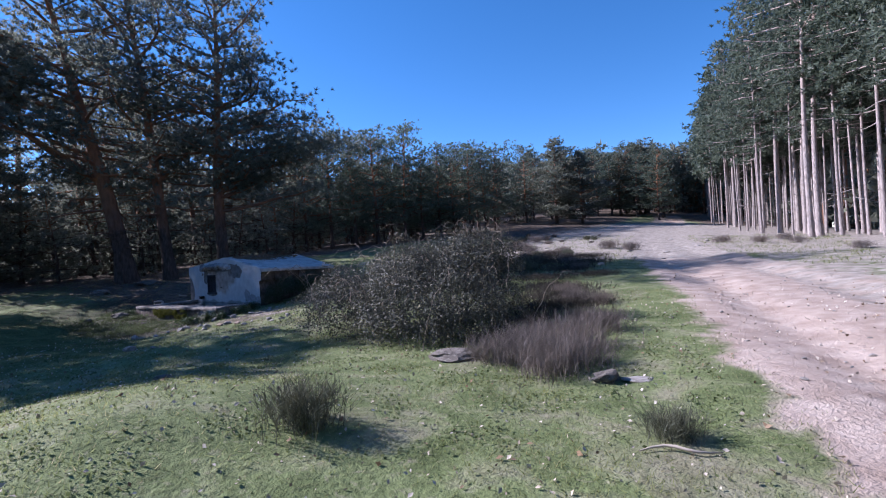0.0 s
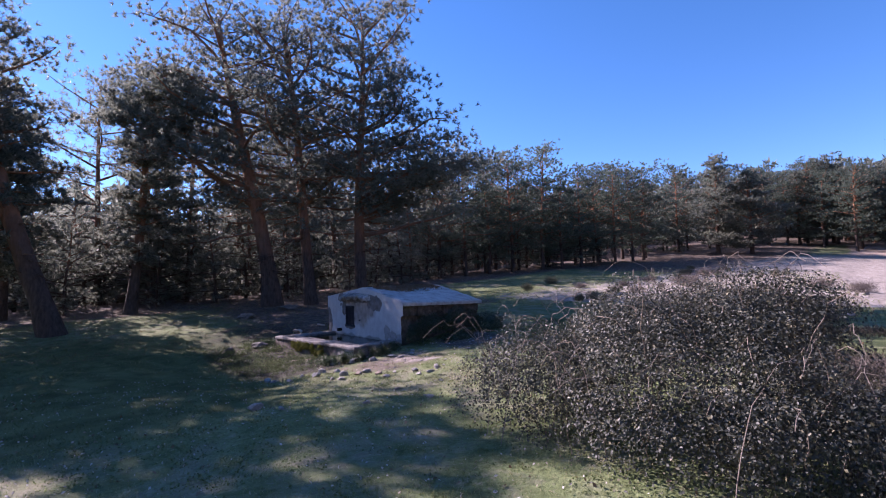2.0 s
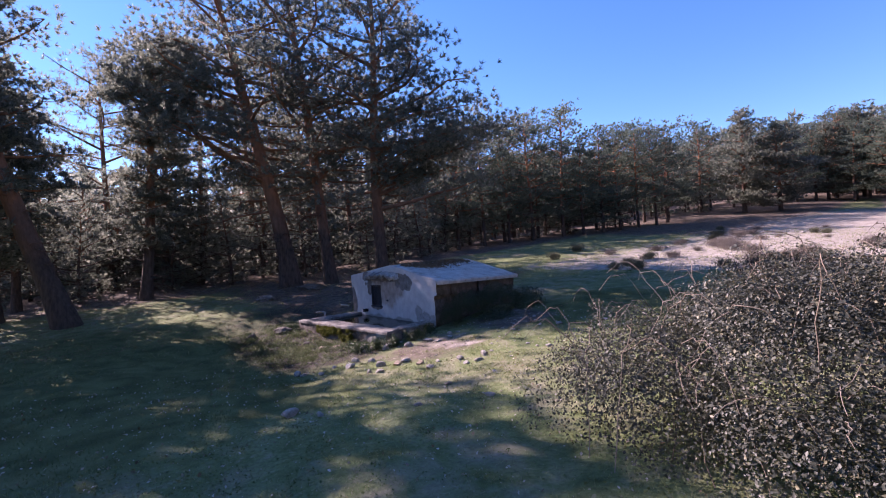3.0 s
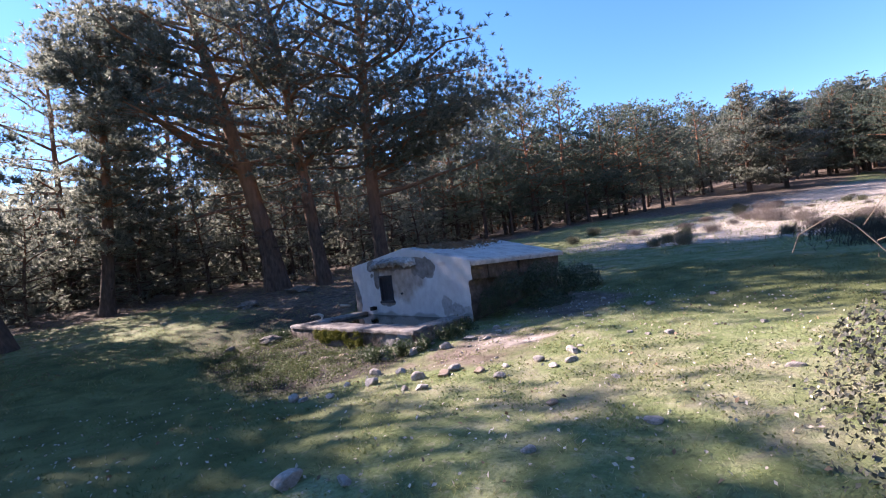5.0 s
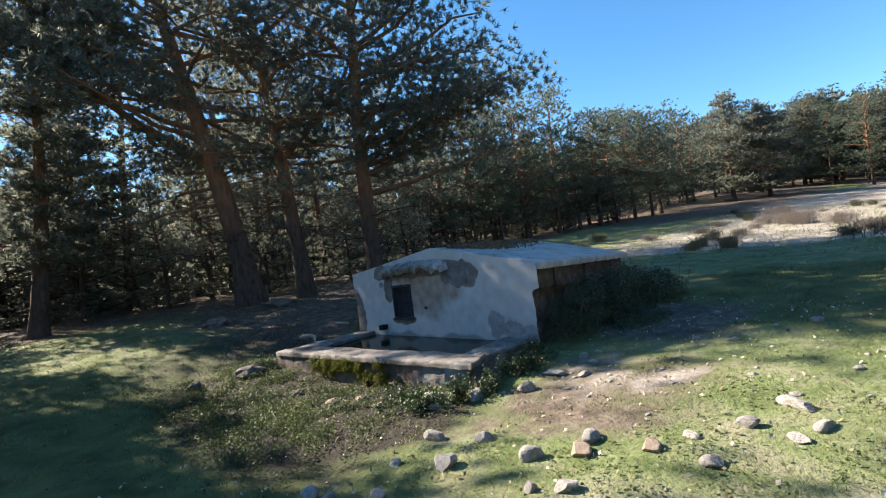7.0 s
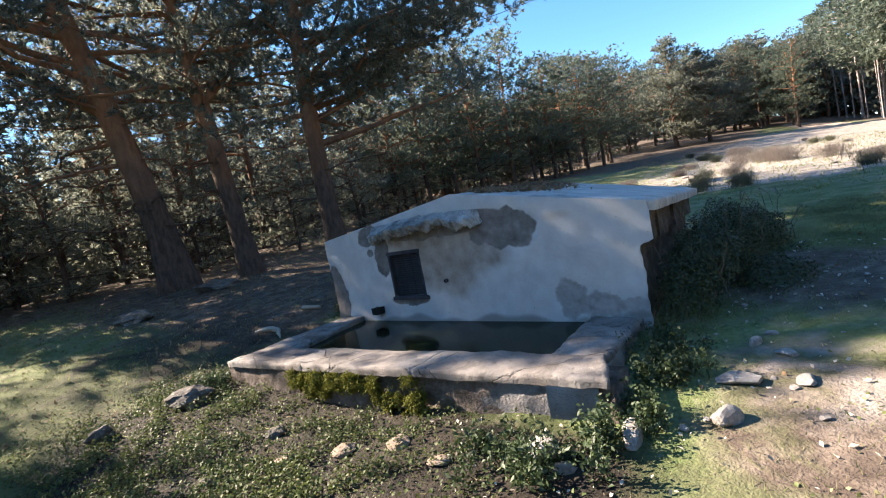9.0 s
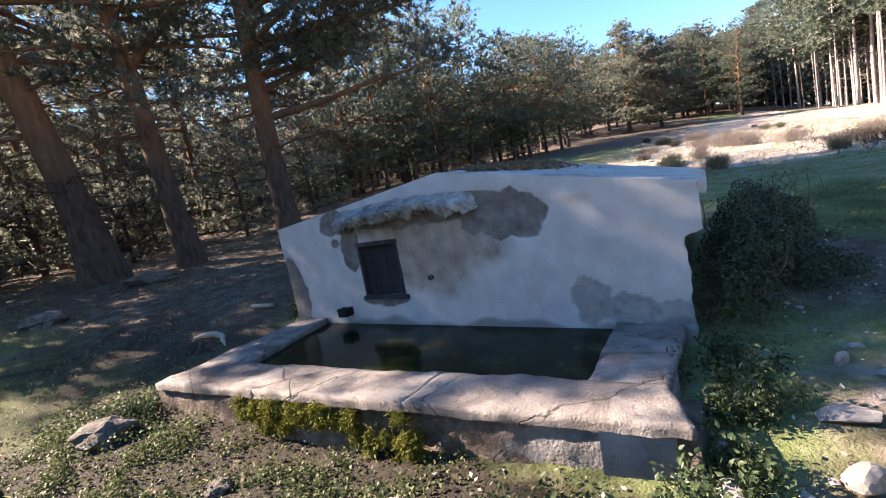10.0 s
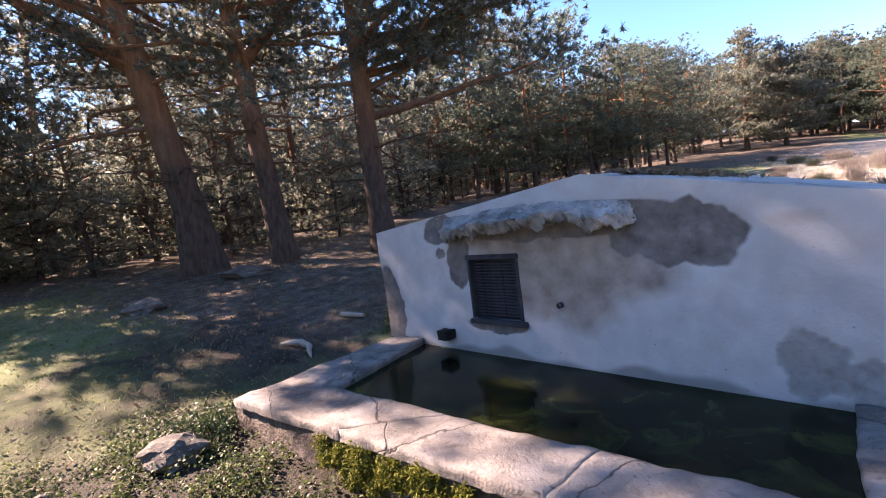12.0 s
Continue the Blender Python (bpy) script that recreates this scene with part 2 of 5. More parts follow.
M_GROUND = ground_material()
M_BARK = bark_material("pine_bark", (0.112, 0.082, 0.068), (0.37, 0.185, 0.105), 5.2)
M_BARK_RED = bark_material("tall_pine_bark", (0.41, 0.355, 0.34), (0.52, 0.42, 0.37), 13.0)
M_NEEDLE = leaf_material("pine_needles", (0.042, 0.051, 0.041), (0.275, 0.283, 0.225), 0.5, 0.35, 0.6, cast=(1.0, 1.1, 1.05))
M_NEEDLE_DARK = leaf_material("darker_pine_needles", (0.048, 0.068, 0.05), (0.165, 0.2, 0.15), 0.5, 0.35, 0.45, cast=(1.1, 1.1, 1.02))
M_BRAMBLE = leaf_material("bramble_leaf", (0.03, 0.033, 0.028), (0.105, 0.112, 0.085), 0.5, 0.35, 0.22, (0.22, 0.2, 0.12), 0.1, (1.2, 1.12, 0.95))
M_DARKLEAF = leaf_material("thicket_leaf", (0.022, 0.035, 0.016), (0.07, 0.095, 0.04), 0.45, 0.4, 0.2)
M_CRESS = leaf_material("watercress_leaf", (0.022, 0.036, 0.014), (0.15, 0.2, 0.075), 0.58, 0.28, 0.28, (0.13, 0.105, 0.07), 0.08)
M_NETTLE = leaf_material("nettle_leaf", (0.022, 0.042, 0.018), (0.07, 0.105, 0.045), 0.5, 0.35, 0.25)
M_GRASS = leaf_material("grass_blade", (0.11, 0.145, 0.055), (0.26, 0.295, 0.14), 0.6, 0.2, 0.5, (0.34, 0.3, 0.19), 0.2)
M_LUSH_SHADE = leaf_material("lush_shade_blade", (0.05, 0.075, 0.025), (0.14, 0.18, 0.07), 0.55, 0.3, 0.35)
M_HEATHER = leaf_material("heather_twig", (0.1, 0.088, 0.083), (0.25, 0.222, 0.208), 0.8, 0.2, 0.1)
M_BROOM = leaf_material("broom_twig", (0.06, 0.07, 0.05), (0.17, 0.18, 0.125), 0.7, 0.25, 0.15)
M_SCRUB = leaf_material("scrub_twig", (0.035, 0.032, 0.028), (0.10, 0.092, 0.075), 0.8, 0.2, 0.1)
M_CANE = leaf_material("bramble_cane", (0.15, 0.115, 0.095), (0.30, 0.255, 0.21), 0.7, 0.3, 0.0)
M_MOSS = leaf_material("moss_tuft", (0.045, 0.055, 0.01), (0.22, 0.23, 0.045), 0.8, 0.2, 0.2)
M_DEADTWIG = leaf_material("dead_twig", (0.07, 0.055, 0.045), (0.20, 0.165, 0.14), 0.85, 0.2, 0.0)
M_BARELOG = leaf_material("barkless_wood", (0.30, 0.265, 0.23), (0.46, 0.42, 0.37), 0.8, 0.2, 0.0)
M_STONE = stone_material("field_stone", (0.22, 0.195, 0.178), (0.48, 0.445, 0.41))
M_STONE_RED = stone_material("russet_stone", (0.23, 0.165, 0.12), (0.46, 0.365, 0.29))
M_ROCK = stone_material("lichen_rock", (0.075, 0.065, 0.057), (0.21, 0.185, 0.165), (0.32, 0.31, 0.26))
M_PLASTER = plaster_material()
M_RENDER = concrete_material("grey_render", (0.13, 0.115, 0.10), (0.23, 0.205, 0.185), (0.35, 0.32, 0.29))
M_FRONT = front_material()
M_ROOF = concrete_material("roof_screed", (0.24, 0.225, 0.21), (0.50, 0.485, 0.47), (0.68, 0.665, 0.65))
M_RIM = concrete_material("trough_rim", (0.075, 0.066, 0.06), (0.22, 0.203, 0.19), (0.37, 0.352, 0.338), (0.225, 0.197, 0.18), crack=0.62)
M_HOOD = concrete_material("crumbling_concrete", (0.05, 0.045, 0.042), (0.36, 0.345, 0.33), (0.72, 0.70, 0.68), crack=4.5)
M_METAL = concrete_material("painted_iron", (0.025, 0.025, 0.03), (0.055, 0.056, 0.07), (0.10, 0.10, 0.12))
M_DARK = concrete_material("dark_inside", (0.008, 0.008, 0.008), (0.015, 0.014, 0.013), (0.025, 0.022, 0.02))
M_WATER = water_material()


# ---- shape helpers ----


def mesh_of(name, verts, faces, material=None, smooth=False, **attributes):
    """A mesh from arrays of corners and faces (all triangles or all quads), with float attributes per corner."""
    verts, faces = np.asarray(verts, np.float32), np.asarray(faces, np.int32)
    me = bpy.data.meshes.new(name)
    me.vertices.add(len(verts))
    me.vertices.foreach_set("co", verts.ravel())
    k = faces.shape[1]
    me.loops.add(faces.size)
    me.loops.foreach_set("vertex_index", faces.ravel())
    me.polygons.add(len(faces))
    me.polygons.foreach_set("loop_start", np.arange(len(faces), dtype=np.int32) * k)
    if smooth:
        me.polygons.foreach_set("use_smooth", np.ones(len(faces), dtype=bool))
    for key, values in attributes.items():
        a = me.attributes.new(key, "FLOAT", "POINT")
        a.data.foreach_set("value", np.asarray(values, np.float32))
    me.update(calc_edges=True)
    if material:
        me.materials.append(material)
    return me


def thing(name, at, label, category, group="", kind="", rz=0.0):
    ob = new(name)
    ob.matrix_basis = pose(*at, 0, 0, rz)
    ob.empty_display_size = 0.1
    return tagged(ob, label, category, group, kind)


def part(name, data, material, parent, label=""):
    """A mesh, or a bmesh, as one object under a thing or a part."""
    if isinstance(data, bmesh.types.BMesh):
        me = bpy.data.meshes.new(name)
        data.to_mesh(me)
        data.free()
        data = me
    if material and not data.materials:
        data.materials.append(material)
    ob = new(name, data)
    ob.parent = parent
    return tagged(ob, label)


def join(*pieces):
    """Joins (verts, faces) pairs into one pair."""
    vs, fs, at = [], [], 0
    for v, f in pieces:
        vs.append(v), fs.append(np.asarray(f) + at)
        at += len(v)
    return np.concatenate(vs), np.concatenate(fs)


def tube(points, radii, sides=6):
    """A tapered tube of triangles round a line of points."""
    p, r = np.asarray(points, float), np.asarray(radii, float)
    d = np.gradient(p, axis=0)
    d /= np.linalg.norm(d, axis=1)[:, None] + 1e-9
    ref = np.where(np.abs(d[:, 2:3]) > 0.8, [[1.0, 0, 0]], [[0, 0, 1.0]])
    a = np.cross(d, ref)
    a /= np.linalg.norm(a, axis=1)[:, None] + 1e-9
    b = np.cross(d, a)
    ang = np.arange(sides) * 2 * np.pi / sides
    v = p[:, None] + r[:, None, None] * (a[:, None] * np.cos(ang)[None, :, None] + b[:, None] * np.sin(ang)[None, :, None])
    n = len(p)
    i, j = np.meshgrid(np.arange(n - 1), np.arange(sides), indexing="ij")
    q = np.stack([i * sides + j, i * sides + (j + 1) % sides, (i + 1) * sides + (j + 1) % sides, (i + 1) * sides + j], -1).reshape(-1, 4)
    f = np.concatenate([q[:, [0, 1, 2]], q[:, [0, 2, 3]]])
    return v.reshape(-1, 3), f


def unit(v):
    return v / (np.linalg.norm(v, axis=-1, keepdims=True) + 1e-9)


def needle_tufts(where, way, blades, length, width, r):
    """Tufts of narrow blades at places, leaning along ways."""
    n = len(where)
    w = unit(0.75 * way[:, None] + 0.9 * unit(r.normal(size=(n, blades, 3))) + np.array([0, 0, 0.15]))
    side = unit(np.cross(w, r.normal(size=(n, blades, 3))))
    ln = length * r.uniform(0.65, 1.2, (n, blades, 1))
    base = where[:, None] + 0.25 * length * r.normal(size=(n, blades, 3)) * 0.5
    a, b, c = base - side * width / 2, base + side * width / 2, base + w * ln
    v = np.stack([a, b, c], 2).reshape(-1, 3)
    return v, np.arange(len(v)).reshape(-1, 3)


def leaves(where, facing, size, r, long=1.5):
    """Folded diamond leaves of two triangles."""
    n = len(where)
    up = unit(facing + 1.0 * r.normal(size=(n, 3)))
    along = unit(np.cross(up, r.normal(size=(n, 3))))
    across = np.cross(up, along)
    s = size * r.uniform(0.5, 1.5, (n, 1))
    tip, tail = where + along * s * long / 2, where - along * s * long / 2
    l, q = where + across * s / 2 + up * s * 0.18, where - across * s / 2 + up * s * 0.18
    v = np.stack([tail, l, tip, q], 1).reshape(-1, 3)
    k = np.arange(n)[:, None] * 4
    return v, np.concatenate([k + [0, 1, 2], k + [0, 2, 3]])


def smooth_clamp(v, lo, hi, s):
    a = lo + s * np.logaddexp(0, (v - lo) / s)
    return hi - s * np.logaddexp(0, (hi - a) / s)


def height(x, y):
    """The lie of the land, without its small bumps."""
    x, y = smooth_clamp(np.asarray(x, float), -27, 9, 2.0), smooth_clamp(np.asarray(y, float), -25, 95, 4.0)
    return (0.7423 + 0.03455 * x + 0.02828 * y + 0.002338 * x * x - 0.001788 * x * y - 9.703e-5 * y * y - 4.92e-5 * x * x * y - 2.248e-5 * x * y * y
            - 0.3799 * np.exp(-((x + 13) ** 2 / 18 + (y - 4) ** 2 / 10)) + 0.4036 * np.exp(-((x + 3) ** 2 / 3 + (y - 0.5) ** 2 / 3)))


def ripple(x, y):
    """Small bumps of the turf."""
    return 0.022 * np.sin(1.9 * x + 0.7 * y + 0.4) * np.sin(1.3 * y - 0.6 * x) + 0.012 * np.sin(4.7 * x + 1.1) * np.sin(4.1 * y + 2.3 * np.sin(x)) + 0.006 * np.sin(11 * x + 3 * y) * np.sin(9 * y - 4 * x)


TRACK = [(4.2, -9), (2.9, 1), (1.7, 4.6), (0.25, 9.4), (-1.3, 13.5), (-4.4, 22), (-7.2, 32), (-9.6, 45), (-12.6, 60), (-17, 78)]


def track_distance(x, y):
    best = np.full(np.shape(x), 1e9)
    for (x0, y0), (x1, y1) in zip(TRACK, TRACK[1:]):
        k = np.clip(((x - x0) * (x1 - x0) + (y - y0) * (y1 - y0)) / ((x1 - x0) ** 2 + (y1 - y0) ** 2), 0, 1)
        best = np.minimum(best, np.hypot(x - x0 - k * (x1 - x0), y - y0 - k * (y1 - y0)))
    return best


def land(x, y):
    """The ground as it is: lie, bumps, and the two ruts of the track."""
    d = track_distance(x, y)
    return height(x, y) + ripple(x, y) * np.clip(d / 1.5, 0.3, 1) - 0.07 * np.exp(-((d - 0.75) / 0.28) ** 2) - 0.03 * np.exp(-(d / 1.3) ** 4)


def lush_shade_share(x, y):
    """Where the turf is darker: greener by the spring, plus tree shade put into colour."""
    return np.maximum(np.exp(-(((x + 13.0) / 5.5) ** 4 + ((y - 1.1) / 3.0) ** 4)), 0.9 * np.exp(-(((x + 7.0) / 4.0) ** 4 + ((y - 9.6) / 2.6) ** 4)))


def axis(lo, hi, step, far, grow):
    """Even steps from lo to hi, growing steps out to far."""
    inner = np.arange(lo, hi + step / 2, step)
    out, s, v = [], step, 0.0
    while v < far:
        s *= grow
        v += s
        out.append(v)
    return np.concatenate([lo - np.array(out)[::-1], inner, hi + np.array(out)])


# ---- ground ----
def build_ground():
    xs, ys = axis(-25, 4, 0.155, 2500, 1.11), axis(-3, 12, 0.155, 2500, 1.09)
    x, y = np.meshgrid(xs, ys, indexing="ij")
    z = land(x, y)
    d = track_distance(x, y)
    edge = -23.0 - 0.06 * np.clip(y - 10, 0, 60)
    woods = np.maximum(np.clip((edge - x) / 3.0 + 0.5, 0, 1), 0.72 * np.clip((-14.0 - x) / 1.6, 0, 1) * np.clip((16 - y) / 3, 0, 1) * np.clip((y - 3.2) / 2.5, 0.0, 1))
    # litter tone darkens the far slope in place of long tree shadows
    woods = np.maximum(woods, 0.72 * np.clip((y - 26) / 5, 0, 1) * np.clip((-10.5 - 0.12 * (y - 26) - x) / 3, 0, 1))
    woods = np.maximum(woods, 0.8 * np.exp(-(((x + 9.9) / 0.9) ** 4 + ((y - 7.7) / 1.0) ** 4)))
    right = np.clip((x - np.interp(y, [5, 20, 26, 30, 36, 43, 48, 55, 62, 90], [7, 5.5, 3.5, 1.5, -1.5, -4.8, -6.5, -8.5, -12, -16])) / 2 + 0.5, 0, 1)
    end = np.clip((y - 66) / 4, 0, 1)
    woods = np.maximum(np.maximum(woods, 0.85 * right), end)
    bare = 0.95 * np.clip((y - 15.2 - 0.25 * (x + 8)) / 1.6, 0, 1) * np.clip(1.7 - np.abs(x + 5) / 9, 0, 1) * (1 - np.clip((y - 48) / 12, 0, 1))
    bare = np.maximum(bare, 0.44 * np.exp(-(((x + 9.55) / 0.95) ** 4 + ((y - 6.0) / 0.85) ** 4)))
    woods = np.maximum(woods, 0.64 * np.exp(-(((x + 9.6) / 1.05) ** 4 + ((y - 5.6) / 1.2) ** 4)))
    bare = np.maximum(bare, 0.55 * np.clip((x - 2.6 + 0.32 * np.clip(y, 0, 14)) / 1.5, 0, 1))
    wet = np.exp(-(((x + 12.9) / 2.5) ** 4 + ((y - 4.2) / 1.15) ** 4)) * 1.05
    wet = np.maximum(wet, 0.56 * np.exp(-(((x + 16.2) / 2.1) ** 4 + ((y - 4.7) / 1.9) ** 4)))
    # mud at the right front corner, its dark tone also covering the shadow there
    wet = np.maximum(wet, 0.9 * np.exp(-(((x + 11.0) / 0.75) ** 4 + ((y - 4.6) / 0.65) ** 4)))
    n, m = x.shape
    i, j = np.meshgrid(np.arange(n - 1), np.arange(m - 1), indexing="ij")
    q = np.stack([i * m + j, (i + 1) * m + j, (i + 1) * m + j + 1, i * m + j + 1], -1).reshape(-1, 4)
    lush_dark = lush_shade_share(x, y)
    me = mesh_of("ground", np.stack([x, y, z], -1).reshape(-1, 3), q, M_GROUND, True, track=np.exp(-(d / 1.75) ** 4).ravel(), woods=woods.ravel(), bare=bare.ravel(), wet=wet.ravel(), lush_shade=lush_dark.ravel())
    tagged(new("ground", me), "grassy clearing with a sandy dirt track and bare patches", "ground", kind="structure")


build_ground()


def on_land(x, y, sink=0.0):
    return (x, y, float(land(np.array(x), np.array(y))) - sink)


# ---- pines ----
def crown_line(kind, s):
    """Relative limb length at relative crown height s."""
    if kind == "tall":
        return np.interp(s, [0, 0.25, 0.6, 1], [0.55, 1, 0.85, 0.25])
    if kind == "young":
        return np.interp(s, [0, 0.2, 0.6, 1], [0.9, 1, 0.7, 0.12])
    if kind == "high":
        return np.interp(s, [0, 0.58, 0.7, 0.9, 1], [0.5, 0.6, 1, 0.9, 0.4])
    return np.interp(s, [0, 0.15, 0.55, 0.85, 1], [0.7, 0.95, 1, 0.7, 0.3])


def pine_meshes(seed, tall, crown_from, reach, limbs, tufts, trunk_r, kind="old", lean=(0, 0), bend=0.25, blades=7, needle=0.3, width=0.055, sides=7, twigs=3, bare_limbs=6, bark=None, leaf=None, extra=(), split=False):
    """Trunk, branches and crown of one pine, its foot at the origin."""
    r = np.random.default_rng(seed)
    h = np.linspace(0, 1, 12)
    ph = r.uniform(0, 6.28, 2)
    spine = np.stack([lean[0] * h * tall + bend * np.sin(3.3 * h + ph[0]) * h, lean[1] * h * tall + bend * np.sin(2.7 * h + ph[1]) * h, h * tall - 0.25 * (h == 0)], 1)
    rad = trunk_r * (0.12 + 0.88 * (1 - h) ** 0.75)
    rad[0] *= 1.35
    trunk = tube(spine, rad, sides)
    at = lambda s: np.array([np.interp(s, h, spine[:, k]) for k in range(3)])
    wood, big, tip_at, tip_way = [], [], [], []

    def limb(s, az, ln, rise, lift, r0, leafy):
        k = np.linspace(0, 1, 6 if split else 4)
        a = az + 0.35 * r.normal() * k ** 2
        out = np.stack([np.cos(a), np.sin(a)], 1) * (ln * k)[:, None]
        zz = ln * (rise * k + lift * k ** 2) + 0.03 * ln * r.normal(size=len(k)) * k
        line = at(s) + np.concatenate([out, zz[:, None]], 1)
        wood.append(tube(line, r0 * (1 - 0.85 * k) + 0.006, 7 if split else 3)), big.append(True)
        if not leafy:
            for _ in range(7 if split else 0):
                j = r.uniform(0.3, 1)
                f = np.array([np.interp(j, k, line[:, c]) for c in range(3)])
                e = f + unit(r.normal(size=3) + [0, 0, -0.2]) * ln * r.uniform(0.12, 0.35)
                wood.append(tube(np.stack([f, 0.5 * (f + e) + 0.04 * r.normal(size=3), e]), [0.009, 0.006, 0.003], 3)), big.append(False)
            return line
        ways = unit(np.gradient(line, axis=0))
        count, pads = max(3, int(leafy)), r.integers(5, 9)
        u = np.append(r.uniform(0.25, 0.95, pads - 1), 1.0)
        side = r.choice([-1, 1], pads)
        pp = np.stack([np.interp(u, k, line[:, c]) for c in range(3)], 1)
        pw = np.stack([np.interp(u, k, ways[:, c]) for c in range(3)], 1)
        across = unit(np.cross(pw, [0, 0, 1])) * side[:, None]
        spread = ln * 0.3 * (1.15 - 0.8 * np.abs(u - 0.6)) * r.uniform(0.2, 1.0, pads) * (u < 1)
        pq = pp + across * spread[:, None] + pw * (0.35 * spread)[:, None] + [0, 0, 0.06]
        pick = r.integers(0, pads, count)
        wide = 0.11 * ln + 0.13
        p, w = pp[pick], pw[pick]
        q = pq[pick] + r.normal(size=(count, 3)) * [wide, wide, 0.26 * wide]
        tip_at.append(q), tip_way.append(unit(w * 0.6 + across[pick] * 0.4 + 1.2 * (q - pq[pick]) / wide * [1, 1, 0.3] + [0, 0, 0.45]))
        for m in range(min(twigs, count)):
            wood.append(tube(np.stack([p[m], 0.5 * (p[m] + q[m]) + [0, 0, -0.03], q[m]]), [0.014, 0.009, 0.004], 3)), big.append(False)
        return line

    for m in range(limbs):
        s = crown_from + (1 - crown_from) * (m + r.uniform(0, 1)) / limbs
        c = (s - crown_from) / (1 - crown_from)
        ln = reach * float(crown_line(kind, c)) * r.uniform(0.6, 1.15)
        rise = np.interp(c, [0, 0.5, 1], [0.02, 0.22, 0.75]) + 0.12 * r.normal()
        limb(min(s, 0.985), m * 2.399 + r.uniform(-0.5, 0.5), ln, rise, r.uniform(-0.12, 0.2), 0.012 + 0.017 * ln, tufts * ln / reach)
    for m in range(bare_limbs):
        limb(crown_from * r.uniform(0.35, 1.0), r.uniform(0, 6.28), reach * r.uniform(0.25, 0.6), r.uniform(-0.25, 0.15), r.uniform(-0.2, 0.1), 0.022, 0)
    for s, az, ln, rise, lift, r0, leafy in extra:
        limb(s, radians(az), ln, rise, lift, r0, leafy)
    top = at(0.99) + r.normal(size=(12, 3)) * [0.25, 0.25, 0.25]
    tip_at.append(top), tip_way.append(unit(r.normal(size=(12, 3)) + [0, 0, 1.5]))
    crown = needle_tufts(np.concatenate(tip_at), np.concatenate(tip_way), blades, needle, width, r)
    made = [("trunk", mesh_of("trunk", *trunk, bark or M_BARK, True))]
    if split:
        made += [("limb", mesh_of("limb", *w, bark or M_BARK, True)) for w, main in zip(wood, big) if main]
        small = [w for w, main in zip(wood, big) if not main]
        made += [("twigwork", mesh_of("twigwork", *join(*small), bark or M_BARK, True))] if small else []
    else:
        made += [("branchwork", mesh_of("branchwork", *join(*wood), bark or M_BARK, True))]
    return made + [("crown", mesh_of("crown", *crown, leaf or M_NEEDLE))]


def plant_pine(meshes, at, label, group, rz=0.0, size=1.0):
    ob = thing("pine_tree", at, label, "tree", group, rz=rz)
    ob.scale = (size, size, size)
    for name, me in meshes:
        p = part(name, me, None, ob)
        if name in ("crown", "branchwork", "twigwork"):
            tagged(p, kind="stuff")
    return ob


def copy_pine(ob, x, y, size):
    m = pose(*on_land(x, y, 0.05), 0, 0, random.uniform(0, 360))
    made = copy_thing(ob, m)
    made.scale = (size * random.uniform(0.92, 1.08), size * random.uniform(0.92, 1.08), size)
    return made


OLD = "old pines at the clearing's edge"
# the large pines beside the spring house
NEAR = dict(blades=17, needle=0.165, width=0.029, sides=12, twigs=5, split=True)
# dense limbs towards -y are added to keep the sun off the house front
twin = plant_pine(pine_meshes(11, 12.6, 0.30, 3.9, 44, 140, 0.33, lean=(-0.10, -0.13), bend=0.5, bare_limbs=14,
           extra=((0.33, 226, 5.0, 0.75, 0.1, 0.17, 90), (0.28, 215, 3.2, 0.05, -0.1, 0.05, 40), (0.24, 250, 2.6, -0.05, -0.1, 0.05, 26),
                  (0.47, -98, 3.3, 0.2, 0.0, 0.07, 190), (0.54, -108, 3.7, 0.3, 0.0, 0.07, 280), (0.6, -92, 3.6, 0.25, 0.0, 0.07, 300), (0.5, -86, 3.2, 0.25, 0.0, 0.06, 180), (0.67, -105, 3.2, 0.3, 0.0, 0.06, 160), (0.57, -78, 3.4, 0.25, 0.0, 0.06, 170), (0.73, -96, 2.6, 0.15, 0.0, 0.06, 130)), **NEAR),
           on_land(-21.7, 7.15), "tall old pine with a leaning twin-limbed dark trunk", OLD)
part("stem", mesh_of("stem", *tube([(0.1 - 0.1 * h, -0.42 + 0.02 * h - 0.15 * h * (h > 1.6) * 0.3, h) for h in (-0.25, 0.1, 0.6, 1.3, 2.0, 2.8, 3.6)], [0.25, 0.2, 0.17, 0.16, 0.15, 0.14, 0.1], 10), M_BARK, True), None, twin, "second slim stem grown into the trunk")
plant_pine(pine_meshes(12, 12.5, 0.32, 3.2, 46, 78, 0.24, lean=(-0.06, -0.09), bend=0.5, bare_limbs=12,
           extra=((0.33, 60, 2.6, 0.9, 0.35, 0.12, 60), (0.42, 40, 3.4, 0.05, -0.05, 0.07, 50)), **NEAR),
           on_land(-20.7, 8.35), "old pine with a slim forked reddish trunk", OLD)
